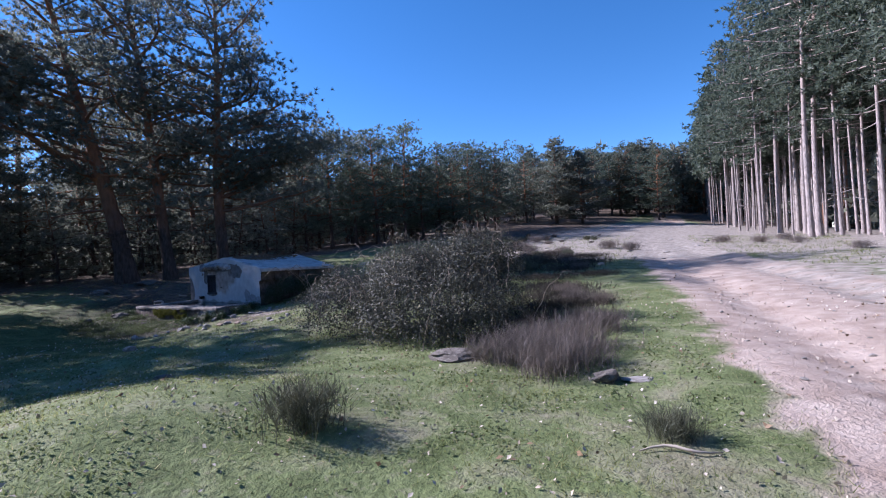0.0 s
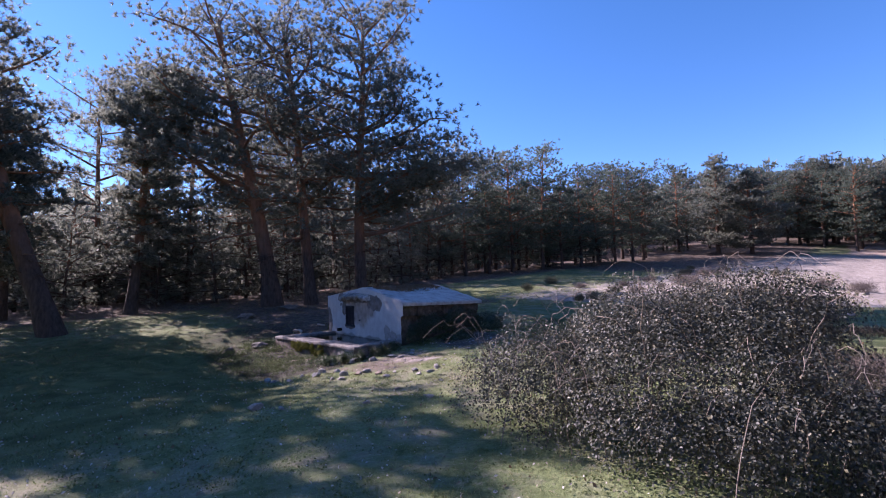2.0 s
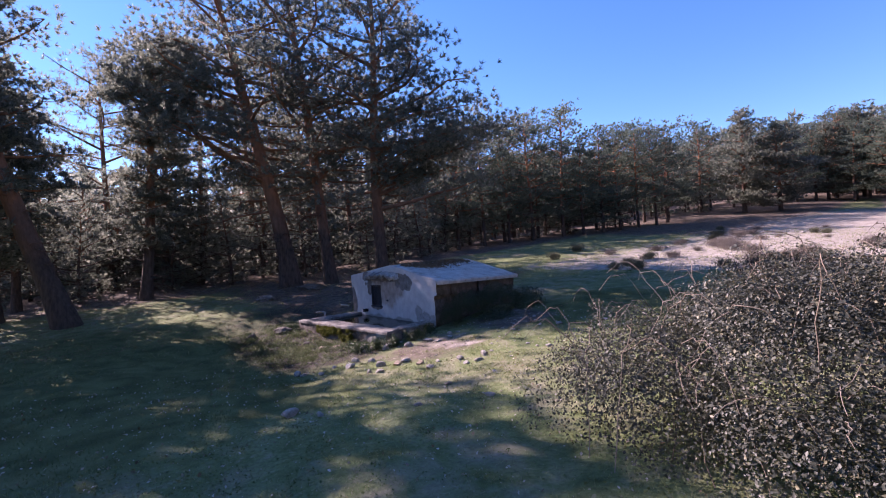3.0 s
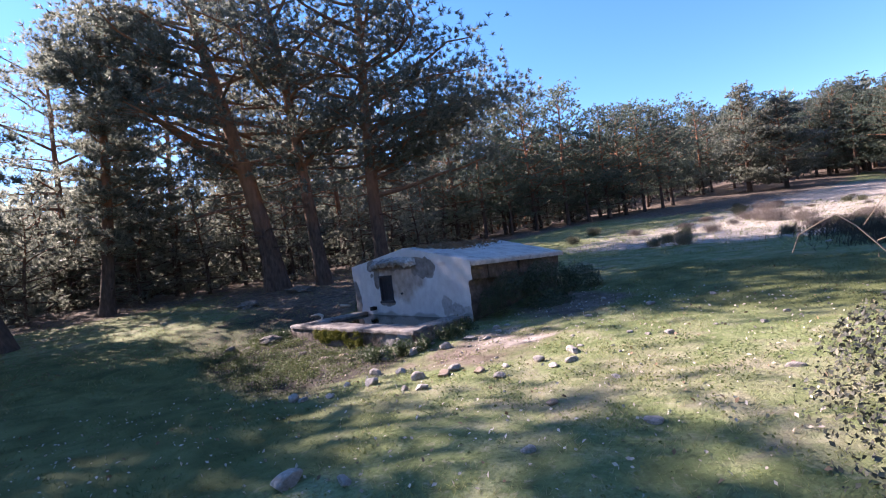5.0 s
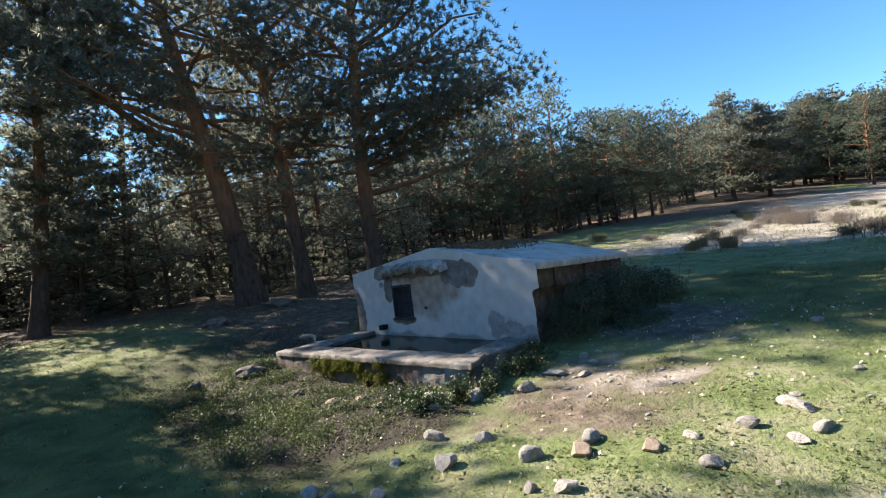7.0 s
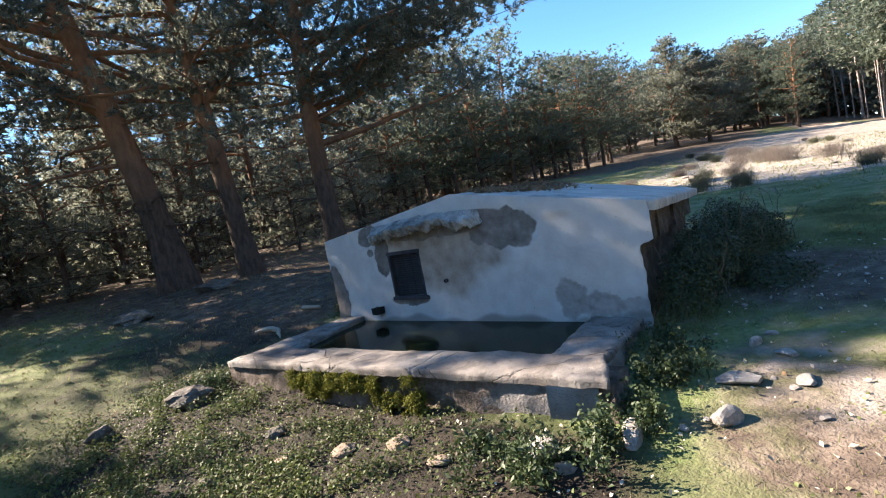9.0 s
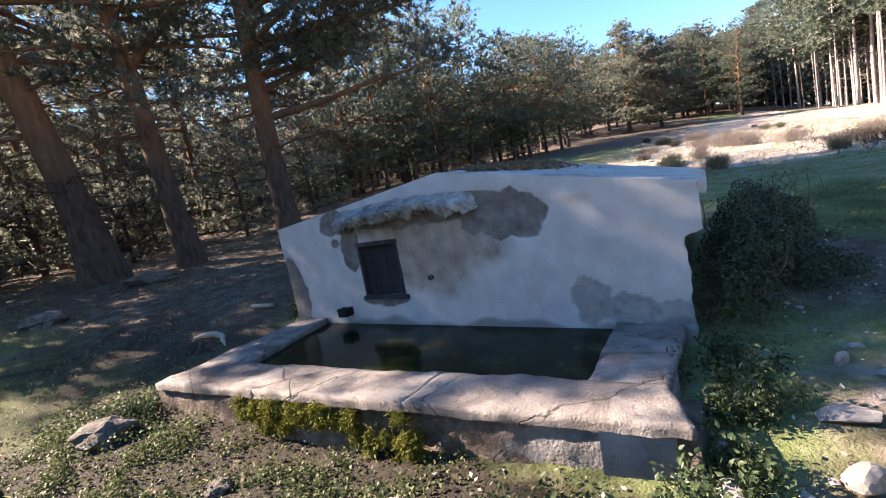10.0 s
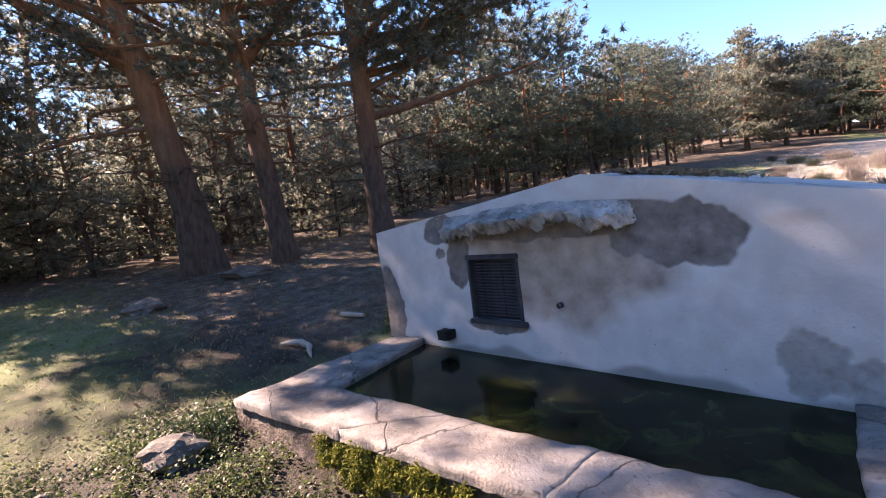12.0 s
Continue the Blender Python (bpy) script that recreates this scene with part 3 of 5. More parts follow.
plant_pine(pine_meshes(13, 12.2, 0.26, 3.4, 48, 112, 0.25, lean=(0.0, -0.02), bend=0.35, bare_limbs=8,
           extra=((0.36, 56, 4.7, 0.16, 0.0, 0.08, 360), (0.42, 34, 4.6, 0.16, -0.02, 0.08, 360), (0.5, 46, 4.2, 0.2, -0.02, 0.07, 320), (0.58, 30, 3.8, 0.2, 0.0, 0.07, 260), (0.23, 40, 4.0, 0.08, 0.1, 0.09, 180), (0.3, 62, 3.8, 0.2, 0.0, 0.08, 160), (0.42, 45, 4.3, 0.2, 0.05, 0.09, 180), (0.52, 35, 4.0, 0.25, 0.02, 0.08, 160), (0.3, 20, 2.6, 0.25, 0.1, 0.05, 110), (0.36, 75, 3.0, 0.2, 0.0, 0.05, 120), (0.28, 55, 2.2, 0.3, 0.1, 0.05, 90), (0.4, 10, 3.0, 0.2, 0.0, 0.05, 110), (0.34, 40, 3.4, 0.3, -0.05, 0.06, 130)), **NEAR),
           on_land(-19.4, 10.0), "old pine with long boughs reaching over the clearing", OLD)
# extra top limbs and the high crown are shaped to shade the house wall
slim = plant_pine(pine_meshes(14, 9.2, 0.2, 1.9, 52, 105, 0.21, "high", lean=(0.0, 0.1), bend=0.3, bare_limbs=14,
           extra=((0.82, -100, 1.5, 0.1, 0.0, 0.05, 90), (0.85, -70, 1.5, 0.1, 0.0, 0.05, 90), (0.88, -120, 1.4, 0.1, 0.0, 0.05, 80), (0.9, -90, 1.4, 0.1, 0.0, 0.05, 80)), **NEAR),
           on_land(-24.1, 2.25), "dark straight pine with many dead lower limbs", OLD)
plant_pine(pine_meshes(15, 11.0, 0.34, 2.1, 36, 90, 0.30, lean=(-0.17, -0.3), bend=0.5, bare_limbs=8, **NEAR),
           on_land(-19.9, 0.1), "large dark pine leaning away from the clearing", OLD)
# unseen pine added to cast the big shadow on the foreground turf
broad = plant_pine(pine_meshes(16, 10.9, 0.2, 2.1, 54, 92, 0.22, bend=0.4, bare_limbs=6, blades=7, needle=0.22, width=0.075, sides=8, twigs=1),
                   on_land(-21.0, -3.5), "broad dense pine added to shade the clearing", OLD)
# copies set where their crowns throw shade on turf, mud and house front
for x, y, s in ((-17.6, -2.9, 0.62), (-22.8, -1.8, 0.74), (-25.4, -1.6, 0.7)):
    copy_pine(broad, x, y, s)
copy_pine(broad, -27.5, 3.3, 0.74)

# the pine wood on the shady side: three shapes, planted again and again
WOOD = [(10.5, 0.28, 2.9, 28, 34, 0.16, "old", 6, -27.5, 12.5, "dense dark green pine in the wood"), (9.5, 0.3, 2.7, 26, 34, 0.15, "old", 8, -29.5, 17.5, "slim dark green pine in the wood"),
        (11.0, 0.38, 2.8, 26, 34, 0.17, "old", 8, -29.5, 9.0, "tall dark green pine in the wood"), (6.5, 0.08, 2.2, 34, 20, 0.11, "young", 1, -28.5, 21.0, "bushy young pine in the wood"),
        (4.0, 0.05, 1.5, 26, 18, 0.07, "young", 1, -25.3, 5.6, "small bushy pine below the old trees")]
FINE, COARSE = dict(blades=9, needle=0.2, width=0.031, sides=5, twigs=0), dict(blades=4, needle=0.36, width=0.16, sides=5, twigs=0)
wood_shapes = [plant_pine(pine_meshes(20 + k, t, c * 0.8, w, n, q * (1.8 if kd == "old" else 1.25), tr, kd, bare_limbs=b + 4, **FINE), on_land(x, y), lab, "pine wood") for k, (t, c, w, n, q, tr, kd, b, x, y, lab) in enumerate(WOOD)]
back_shapes = [plant_pine(pine_meshes(20 + k, t, c * 0.8, w, n, q * 1.2, tr, kd, bare_limbs=b, **COARSE), on_land(x - 9, y + 1.5), lab, "pine wood") for k, (t, c, w, n, q, tr, kd, b, x, y, lab) in enumerate(WOOD)]


def scatter(count, inside, apart, box, seed):
    """Random places in a box, no two nearer than apart."""
    r, got = random.Random(seed), []
    for _ in range(count * 60):
        x, y = r.uniform(box[0], box[1]), r.uniform(box[2], box[3])
        if inside(x, y) and all((x - a) ** 2 + (y - b) ** 2 > apart * apart for a, b in got):
            got.append((x, y))
            if len(got) == count:
                break
    return got


def wood_edge(y):
    return float(np.interp(y, [-30, -6, 0, 5, 12, 18, 22, 28, 35, 40, 46, 60], [-30, -30, -30, -27, -25, -27.5, -28.2, -27.2, -26, -25.5, -26.5, -24]))


taken = [(-21.7, 7.15), (-20.7, 8.35), (-19.4, 10), (-24.1, 2.25), (-19.9, 0.1)]
for x, y in scatter(92, lambda x, y: x < wood_edge(y) and not (x > -40 and 46 < y - 0.364 * x < 52) and all((x - a) ** 2 + (y - b) ** 2 > 5 for a, b in taken), 2.2, (-46, -21, -5, 56), 3):
    deep = x < wood_edge(y) - 8
    k = random.choice([0, 1, 2, 3] if deep else [0, 0, 1, 1, 2, 3, 3, 4, 4])
    if -33 < x and 6.0 < y - 0.364 * x < 9.9 or x < -30 and 10 < y - 0.364 * x < 26:
        k = 4
    near_edge = x > wood_edge(y) - 3 and y < 20
    copy_pine((wood_shapes if near_edge else back_shapes)[k], x, y, random.uniform(0.78, 0.98) * (0.8 if y > 16 else 1.0))
# low growth among the old trees
for x, y, s in ((-24.3, 8.6, 0.9), (-23.4, 11.4, 0.8), (-26.2, 3.4, 1.0), (-25.6, 0.2, 0.9), (-24.6, 13.6, 0.9), (-27.0, 7.4, 1.1), (-27.6, 4.8, 1.2), (-25.9, 9.9, 1.1), (-25.8, 16.0, 1.0), (-27.4, 19.0, 1.0), (-28.8, 2.6, 1.2), (-28.2, -0.6, 1.2), (-30.4, 0.8, 1.3), (-30.8, 4.0, 1.3), (-29.4, 6.4, 1.2), (-31.8, -2.2, 1.4), (-26.9, -2.8, 1.1), (-29.2, -4.2, 1.3)):
    copy_pine(wood_shapes[4], x, y, s)

# bushy low pines added to darken the gaps under the edge crowns
for n in range(10):
    y = 12.5 + 2.6 * n
    copy_pine(wood_shapes[4], wood_edge(y) - 1.2 - 1.3 * (n * 7 % 3), y, 0.85 + 0.12 * (n * 5 % 4))
# tall trees closing the gap behind the dark straight pine
for k, x, y, s in ((0, -31.0, 1.4, 1.1), (2, -30.4, 3.5, 1.04), (0, -31.2, 5.5, 1.12), (2, -30.2, 7.8, 1.0), (0, -29.0, 10.2, 0.98)):
    copy_pine(wood_shapes[k], x, y, s)
# young growth added to make the wood darker below the tall trees
for x, y in scatter(10, lambda x, y: x < -30.6 - 0.1 * y, 2.6, (-37, -30, -5, 16), 61):
    copy_pine(back_shapes[3], x, y, random.uniform(0.6, 0.85))


def plantation_edge(y):
    return float(np.interp(y, [16, 20, 26, 30, 36, 43, 48, 55, 62, 70], [5.5, 4.6, 2.6, 0.7, -1.8, -4.4, -5.9, -7.9, -8.8, -10]))


def deep_wood():
    """The wood's far depth, too far inside to tell its trees apart: trunks and crowns in one. Unseen trees behind the
    view are added.
    """
    r = np.random.default_rng(77)
    stems, spots = [], []
    # the last scatter is unseen trees south and east, added to dim sky light
    for x, y in scatter(40, lambda x, y: True, 2.2, (-46, -36, -18, 3), 29) + scatter(120, lambda x, y: x < -56, 3.0, (-80, -56, -20, 110), 21) + scatter(150, lambda x, y: y > 74, 2.3, (-56, 8, 74, 100), 24) + scatter(70, lambda x, y: True, 1.5, (-17, 8, 78, 96), 27) + scatter(190, lambda x, y: x < -42, 2.0, (-58, -42, -12, 74), 22) + scatter(110, lambda x, y: x > plantation_edge(y) + 7, 2.2, (-4, 30, 12, 84), 23) + scatter(130, lambda x, y: x > 11 or y < -17, 2.6, (-26, 26, -32, 14), 25):
        z = float(land(np.array(x), np.array(y)))
        t = r.uniform(8, 11.5) * (1.4 if x > 0 else 0.68 if y - 0.364 * x < 28 else 0.72 if y < 50 else 0.9)
        stems.append(tube([(x, y, z - 0.2), (x + 0.2, y, z + t * 0.5), (x, y + 0.1, z + t)], [0.17, 0.12, 0.03], 5))
        n = 64
        h = r.uniform(0.06, 1, n)
        rad = 2.5 * np.interp(h, [0, 0.3, 0.7, 1], [0.9, 1, 0.8, 0.2]) * np.sqrt(r.uniform(0, 1, n))
        a = r.uniform(0, 6.28, n)
        spots.append(np.stack([x + rad * np.cos(a), y + rad * np.sin(a), z + h * t], 1))
    p = np.concatenate(spots)
    ob = new("deep_wood", mesh_of("deep_wood", *needle_tufts(p, unit(r.normal(size=p.shape)), 3, 0.9, 0.36, r), M_NEEDLE))
    tagged(ob, "dense dark pine wood in the distance, with unseen trees behind the view", "woods", kind="stuff")
    tagged(new("deep_wood_trunks", mesh_of("deep_wood_trunks", *join(*stems), M_BARK, True)), "dark pine trunks in the distance, and unseen ones behind the view", "woods", kind="stuff")


deep_wood()

# the dense trees along the wood's open edge, dimmed as by shade with darker needles
edge_shapes = [plant_pine(pine_meshes(26 + k, t, c, w, 36, 54, 0.14, kd, bare_limbs=5, blades=6, needle=0.19, width=0.07, sides=5, twigs=0, leaf=M_NEEDLE_DARK), on_land(x, y), "dense dark pine at the wood's open edge", "pine wood")
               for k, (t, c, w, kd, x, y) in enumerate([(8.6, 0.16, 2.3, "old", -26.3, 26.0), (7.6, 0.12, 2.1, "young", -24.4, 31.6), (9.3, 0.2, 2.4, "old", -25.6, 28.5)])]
for n, (x, y, s) in enumerate([(-27.6, 20.2, 0.95), (-27.2, 22.2, 0.9), (-26.9, 24.2, 0.94), (-25.0, 30.0, 0.92), (-24.1, 33.3, 0.84), (-23.7, 35.1, 0.8), (-23.3, 37.0, 0.81), (-23.6, 39.2, 0.9), (-24.8, 41.6, 0.96),
                               (-28.6, 25.4, 0.98), (-27.8, 28.2, 0.92), (-27.3, 31.0, 0.95), (-26.6, 33.8, 0.92), (-26.2, 36.6, 0.95), (-26.0, 39.8, 0.92), (-25.6, 49.4, 0.95), (-24.8, 54.6, 0.95), (-21.4, 56.6, 0.9)]):
    copy_pine(edge_shapes[(n * 2 + n // 3) % 3], x, y, s)

# the free-standing pine beside the track and its neighbours
lone = plant_pine(pine_meshes(31, 9.0, 0.07, 3.2, 56, 96, 0.2, "young", blades=7, needle=0.24, width=0.078, sides=7, twigs=1, bare_limbs=2), on_land(-21.2, 48.0), "bushy sunlit pine standing free on the slope", "free-standing pines")
for x, y, s in ((-18.9, 49.4, 0.84), (-30.5, 60.0, 1.0), (-19.2, 63.5, 0.9), (-17.4, 68.5, 1.0)):
    copy_pine(lone, x, y, s)

# the far end of the track
far_shape = plant_pine(pine_meshes(41, 9.2, 0.38, 2.6, 32, 28, 0.2, "old", blades=6, needle=0.38, width=0.12, sides=6, twigs=0, bare_limbs=4), on_land(-18, 68), "tall pine closing the end of the track", "pines at the track's end")
for x, y in scatter(12, lambda x, y: y > 66 + 0.25 * abs(x + 16), 2.4, (-40, -14, 62, 80), 5):
    copy_pine(far_shape, x, y, random.uniform(0.75, 1.0))
for n, (x, y) in enumerate(scatter(18, lambda x, y: x < -13.5 - 0.1 * (y - 60), 2.2, (-27, -13, 59, 78), 15)):
    copy_pine(edge_shapes[n % 3], x, y, random.uniform(0.85, 1.08))

# the sunlit plantation with tall bare red trunks
def tall_pine(k, t, c, w, tr, ln, x, y, **how):
    return plant_pine(pine_meshes(50 + k, t, c, w, 34, 34, tr, "tall", sides=6, twigs=0, bare_limbs=2, bark=M_BARK_RED, leaf=M_NEEDLE_DARK, lean=ln, bend=0.25, **how), on_land(x, y), "tall pine with a bare pinkish trunk", "sunlit pine plantation")


TALL = [(16.0, 0.46, 2.7, 0.15, (0, 0.01), 0.6, 29.5), (15.0, 0.42, 2.3, 0.085, (-0.02, 0), -1.9, 36.0), (15.6, 0.45, 2.4, 0.095, (0.01, -0.01), 3.1, 27.0), (14.0, 0.4, 1.9, 0.062, (-0.04, 0.02), -3.6, 41.0)]
tall_shapes = [tall_pine(k, *row, blades=6, needle=0.26, width=0.085) for k, row in enumerate(TALL)]
tall_back = [tall_pine(k, *row[:5], row[5] + 7.0, row[6] + 3.0, blades=3, needle=0.42, width=0.19) for k, row in enumerate(TALL)]
for n, (x, y) in enumerate(scatter(152, lambda x, y: plantation_edge(y) < x < plantation_edge(y) + 8 and y < 66, 0.95, (-14, 17, 17, 66), 9)):
    shapes = tall_shapes if x < plantation_edge(y) + 3.0 and y < 46 else tall_back
    copy_pine(shapes[random.choice([0, 1, 1, 1, 2, 3, 3, 3, 3])], x, y, random.uniform(0.9, 1.06) * float(np.interp(y, [30, 46, 54, 64], [1.0, 0.97, 0.86, 0.84])))

for x, y, s in ((-13.2, 90.0, 0.86), (-12.1, 82.0, 0.8), (-11.6, 86.0, 0.86), (-12.6, 94.0, 0.9), (-10.9, 76.0, 0.8), (-10.2, 71.0, 0.8), (-9.6, 68.0, 0.82)):
    copy_pine(tall_back[2], x, y, s)

# ---- the spring house ----
WALL_Y, LEFT_X, RIGHT_X, RIDGE_X, BACK_Y = 6.53, -14.93, -10.82, -12.68, 9.15
SKEW = 0.32


def wall_top(x):
    return np.interp(x, [LEFT_X, RIDGE_X, RIGHT_X], [1.888, 2.133, 1.763])


def blob(x, z, cx, cz, rx, rz, sharp=3.0):
    """A soft-edged patch with an uneven outline, 1 inside and 0 outside."""
    a = np.arctan2(z - cz, x - cx)
    wob = 1 + 0.08 * np.sin(3 * a + cx * 7) + 0.06 * np.sin(5 * a + cz * 11) + 0.04 * np.sin(9 * a + cx * 3) + 0.02 * np.sin(23 * a)
    return np.clip(0.5 + sharp * (1 - np.hypot((x - cx) / rx, (z - cz) / rz) / wob), 0, 1)


def front_wall(parent):
    """The limewashed gable wall with its window opening; fallen plaster lies a little deeper."""
    xs = np.unique(np.concatenate([np.arange(LEFT_X, RIGHT_X, 0.022), [RIGHT_X, -13.75, -13.27]]))
    ks = np.linspace(0, 1, 84)
    x, k = np.meshgrid(xs, ks, indexing="ij")
    z = 0.35 + k * (wall_top(x) - 0.35)
    bare = np.maximum.reduce([blob(x, z, -12.08, 1.71, 0.30, 0.185), blob(x, z, -12.35, 1.75, 0.22, 0.15), 0.52 * blob(x, z, -11.56, 1.04, 0.16, 0.2), 0.52 * blob(x, z, -11.3, 0.97, 0.22, 0.13), 0.5 * blob(x, z, -11.05, 0.95, 0.25, 0.09), blob(x, z, -14.0, 1.86, 0.28, 0.12),
                              blob(x, z, -13.86, 1.62, 0.13, 0.28), blob(x, z, -14.07, 1.66, 0.06, 0.045), blob(x, z, -14.85, 1.15, 0.2, 0.36), blob(x, z, -13.5, 1.08, 0.3, 0.07), blob(x, z, -13.0, 1.85, 0.9, 0.12)])
    rust = np.maximum.reduce([blob(x, z, -13.1, 1.55, 0.6, 0.36, 2), blob(x, z, -12.85, 1.36, 0.34, 0.26, 2), blob(x, z, -12.5, 1.56, 0.42, 0.24, 2), blob(x, z, -13.15, 1.78, 0.8, 0.17, 2), blob(x, z, -11.6, 1.76, 0.14, 0.04, 1) * 0.5])
    damp = np.clip((0.905 + 0.03 * np.sin(5 * x) + 0.02 * np.sin(13 * x) - z) / 0.05, 0, 1) * 0.8
    right = np.interp(z, [1.445, 1.465], [-10.92, RIGHT_X]) + 0.006 * np.sin(17 * z) + 0.004 * np.sin(53 * z)
    y = WALL_Y + 0.012 * bare + 0.006 * np.sin(3.1 * x + 1) * np.sin(4 * z) + 0.003 * np.sin(19 * x) * np.sin(23 * z)
    n, m = x.shape
    v = np.stack([np.minimum(x, right), y, z], -1).reshape(-1, 3)
    i, j = np.meshgrid(np.arange(n - 1), np.arange(m - 1), indexing="ij")
    q = np.stack([i * m + j, (i + 1) * m + j, (i + 1) * m + j + 1, i * m + j + 1], -1).reshape(-1, 4)
    mid = v[q].mean(1)
    q = q[~((mid[:, 0] > -13.75) & (mid[:, 0] < -13.27) & (mid[:, 2] > 1.125) & (mid[:, 2] < 1.62))]
    q = q[np.ptp(v[q][:, :, 0], axis=1) > 1e-4]
    part("wall_front", mesh_of("wall_front", v, q, M_PLASTER, True, bare=bare.ravel(), rust=rust.ravel(), damp=damp.ravel()), None, parent, "patchy limewashed wall with fallen plaster")


def block(lo, hi, bevel=0.01, rough=0.0, cuts=0, seed=0):
    """A box between two corners, bevelled, its faces cut and roughened."""
    bm = bmesh.new()
    bmesh.ops.create_cube(bm, size=1.0)
    lo, hi = Vector(lo), Vector(hi)
    for v in bm.verts:
        v.co = Vector(((lo[k] + hi[k]) / 2 + v.co[k] * (hi[k] - lo[k]) for k in range(3)))
    if cuts:
        bmesh.ops.subdivide_edges(bm, edges=bm.edges[:], cuts=cuts, use_grid_fill=True)
    if bevel and not cuts:
        bmesh.ops.bevel(bm, geom=bm.edges[:], offset=bevel, segments=2, affect="EDGES")
    if rough:
        for v in bm.verts:
            v.co += rough * noise.noise_vector(v.co * 5 + Vector((seed, 0, 0))) + 0.4 * rough * noise.noise_vector(v.co * 17)
    return bm


def slab(corners, low, high, rough=0.006, cell=0.06, seed=0, worn=0.012):
    """A slab over a four-cornered plan (in order round), with a worn top and rounded rim."""
    a, b, c, d = (np.array(p, float) for p in corners)
    nu = max(2, int(max(np.linalg.norm(b - a), np.linalg.norm(c - d)) / cell))
    nv = max(2, int(max(np.linalg.norm(d - a), np.linalg.norm(c - b)) / cell))
    bm = bmesh.new()
    grid = []
    for i in range(nu + 1):
        row = []
        for j in range(nv + 1):
            u, w = i / nu, j / nv
            p = (a * (1 - u) + b * u) * (1 - w) + (d * (1 - u) + c * u) * w
            rim = i in (0, nu) or j in (0, nv)
            q = Vector((p[0], p[1], high - (worn if rim else 0)))
            q += rough * noise.noise_vector(q * 4 + Vector((seed, 0, 0))) + 0.5 * rough * noise.noise_vector(q * 13)
            row.append(bm.verts.new(q))
        grid.append(row)
    for i in range(nu):
        for j in range(nv):
            bm.faces.new((grid[i][j], grid[i + 1][j], grid[i + 1][j + 1], grid[i][j + 1]))
    ring = [grid[i][0] for i in range(nu + 1)] + [grid[nu][j] for j in range(1, nv + 1)] + [grid[i][nv] for i in range(nu - 1, -1, -1)] + [grid[0][j] for j in range(nv - 1, 0, -1)]
    mid = Vector(((a + b + c + d)[0] / 4, (a + b + c + d)[1] / 4, 0))
    last = ring
    for h, out in ((high - 0.03, 0.008), (low, 0.0)):
        nxt = []
        for v in ring:
            w = Vector((v.co.x, v.co.y, 0)) - mid
            p = Vector((v.co.x, v.co.y, h)) + w.normalized() * out + rough * 0.5 * noise.noise_vector(Vector((v.co.x, v.co.y, h)) * 6) + rough * 0.35 * noise.noise_vector(Vector((v.co.x, v.co.y, 3 * h)) * 19)
            nxt.append(bm.verts.new(p))
        for k in range(len(ring)):
            bm.faces.new((last[k], nxt[k], nxt[(k + 1) % len(ring)], last[(k + 1) % len(ring)]))
        last = nxt
    bm.normal_update()
    for f in bm.faces:
        f.smooth = True
    return bm


house = thing("spring_house", (0, 0, 0), "low whitewashed masonry spring house with crumbling plaster", "building")
front_wall(house)


def skewed(bm):
    """Shears a mesh along the house's slanting side walls."""
    for v in bm.verts:
        v.co.x -= SKEW * (v.co.y - WALL_Y) / (BACK_Y - WALL_Y)
    return bm


part("wall_left", skewed(block((LEFT_X, WALL_Y + 0.02, 0.3), (LEFT_X + 0.3, BACK_Y, 1.86), 0.01)), M_RENDER, house)
part("wall_right", skewed(block((-11.3, WALL_Y + 0.02, 0.3), (-10.955, BACK_Y, 1.44), 0, 0.025, 11)), M_FRONT, house, "rough grey stone side wall")
for k in range(6):
    y0, y1 = WALL_Y + 0.03 + 0.43 * k, WALL_Y + 0.03 + 0.43 * (k + 1) - 0.012
    part("eave_stone", skewed(block((-11.3, y0, 1.445 - 0.02 * (k % 2)), (-10.865 + 0.02 * math.sin(2.4 * k), y1, 1.70 - 0.015 * k), 0, 0.022, 5, k)), M_FRONT, house, "brown stained masonry below the eave")
part("wall_back", skewed(block((LEFT_X + 0.31, BACK_Y - 0.3, 0.3), (-11.31, BACK_Y - 0.005, 1.7), 0.01)), M_RENDER, house)
part("floor_inside", skewed(block((LEFT_X + 0.31, WALL_Y + 0.6, 0.3), (-11.31, BACK_Y - 0.31, 0.5), 0.01)), M_DARK, house)


def roof_half(x0, z0, x1, z1, seed):
    """One pitch of the screeded roof, 9 cm thick."""
    bm = slab(((x0, WALL_Y + 0.03), (x1, WALL_Y + 0.03), (x1 - SKEW, BACK_Y + 0.05), (x0 - SKEW, BACK_Y + 0.05)), -0.09, 0.0, 0.012, 0.11, seed)
    for v in bm.verts:
        back = (v.co.y - WALL_Y) / (BACK_Y - WALL_Y)
        k = (v.co.x + SKEW * back - x0) / (x1 - x0)
        v.co.z += z0 + (z1 - z0) * k - 0.06 * back * (k if x1 > RIDGE_X else 1 - k)
    return bm


part("roof", roof_half(RIDGE_X, 2.14, RIGHT_X + 0.03, 1.77, 3), M_ROOF, house, "pale weathered screed pitch")
part("roof", roof_half(LEFT_X - 0.02, 1.895, RIDGE_X - 0.004, 2.14, 5), M_ROOF, house, "pale weathered screed pitch")


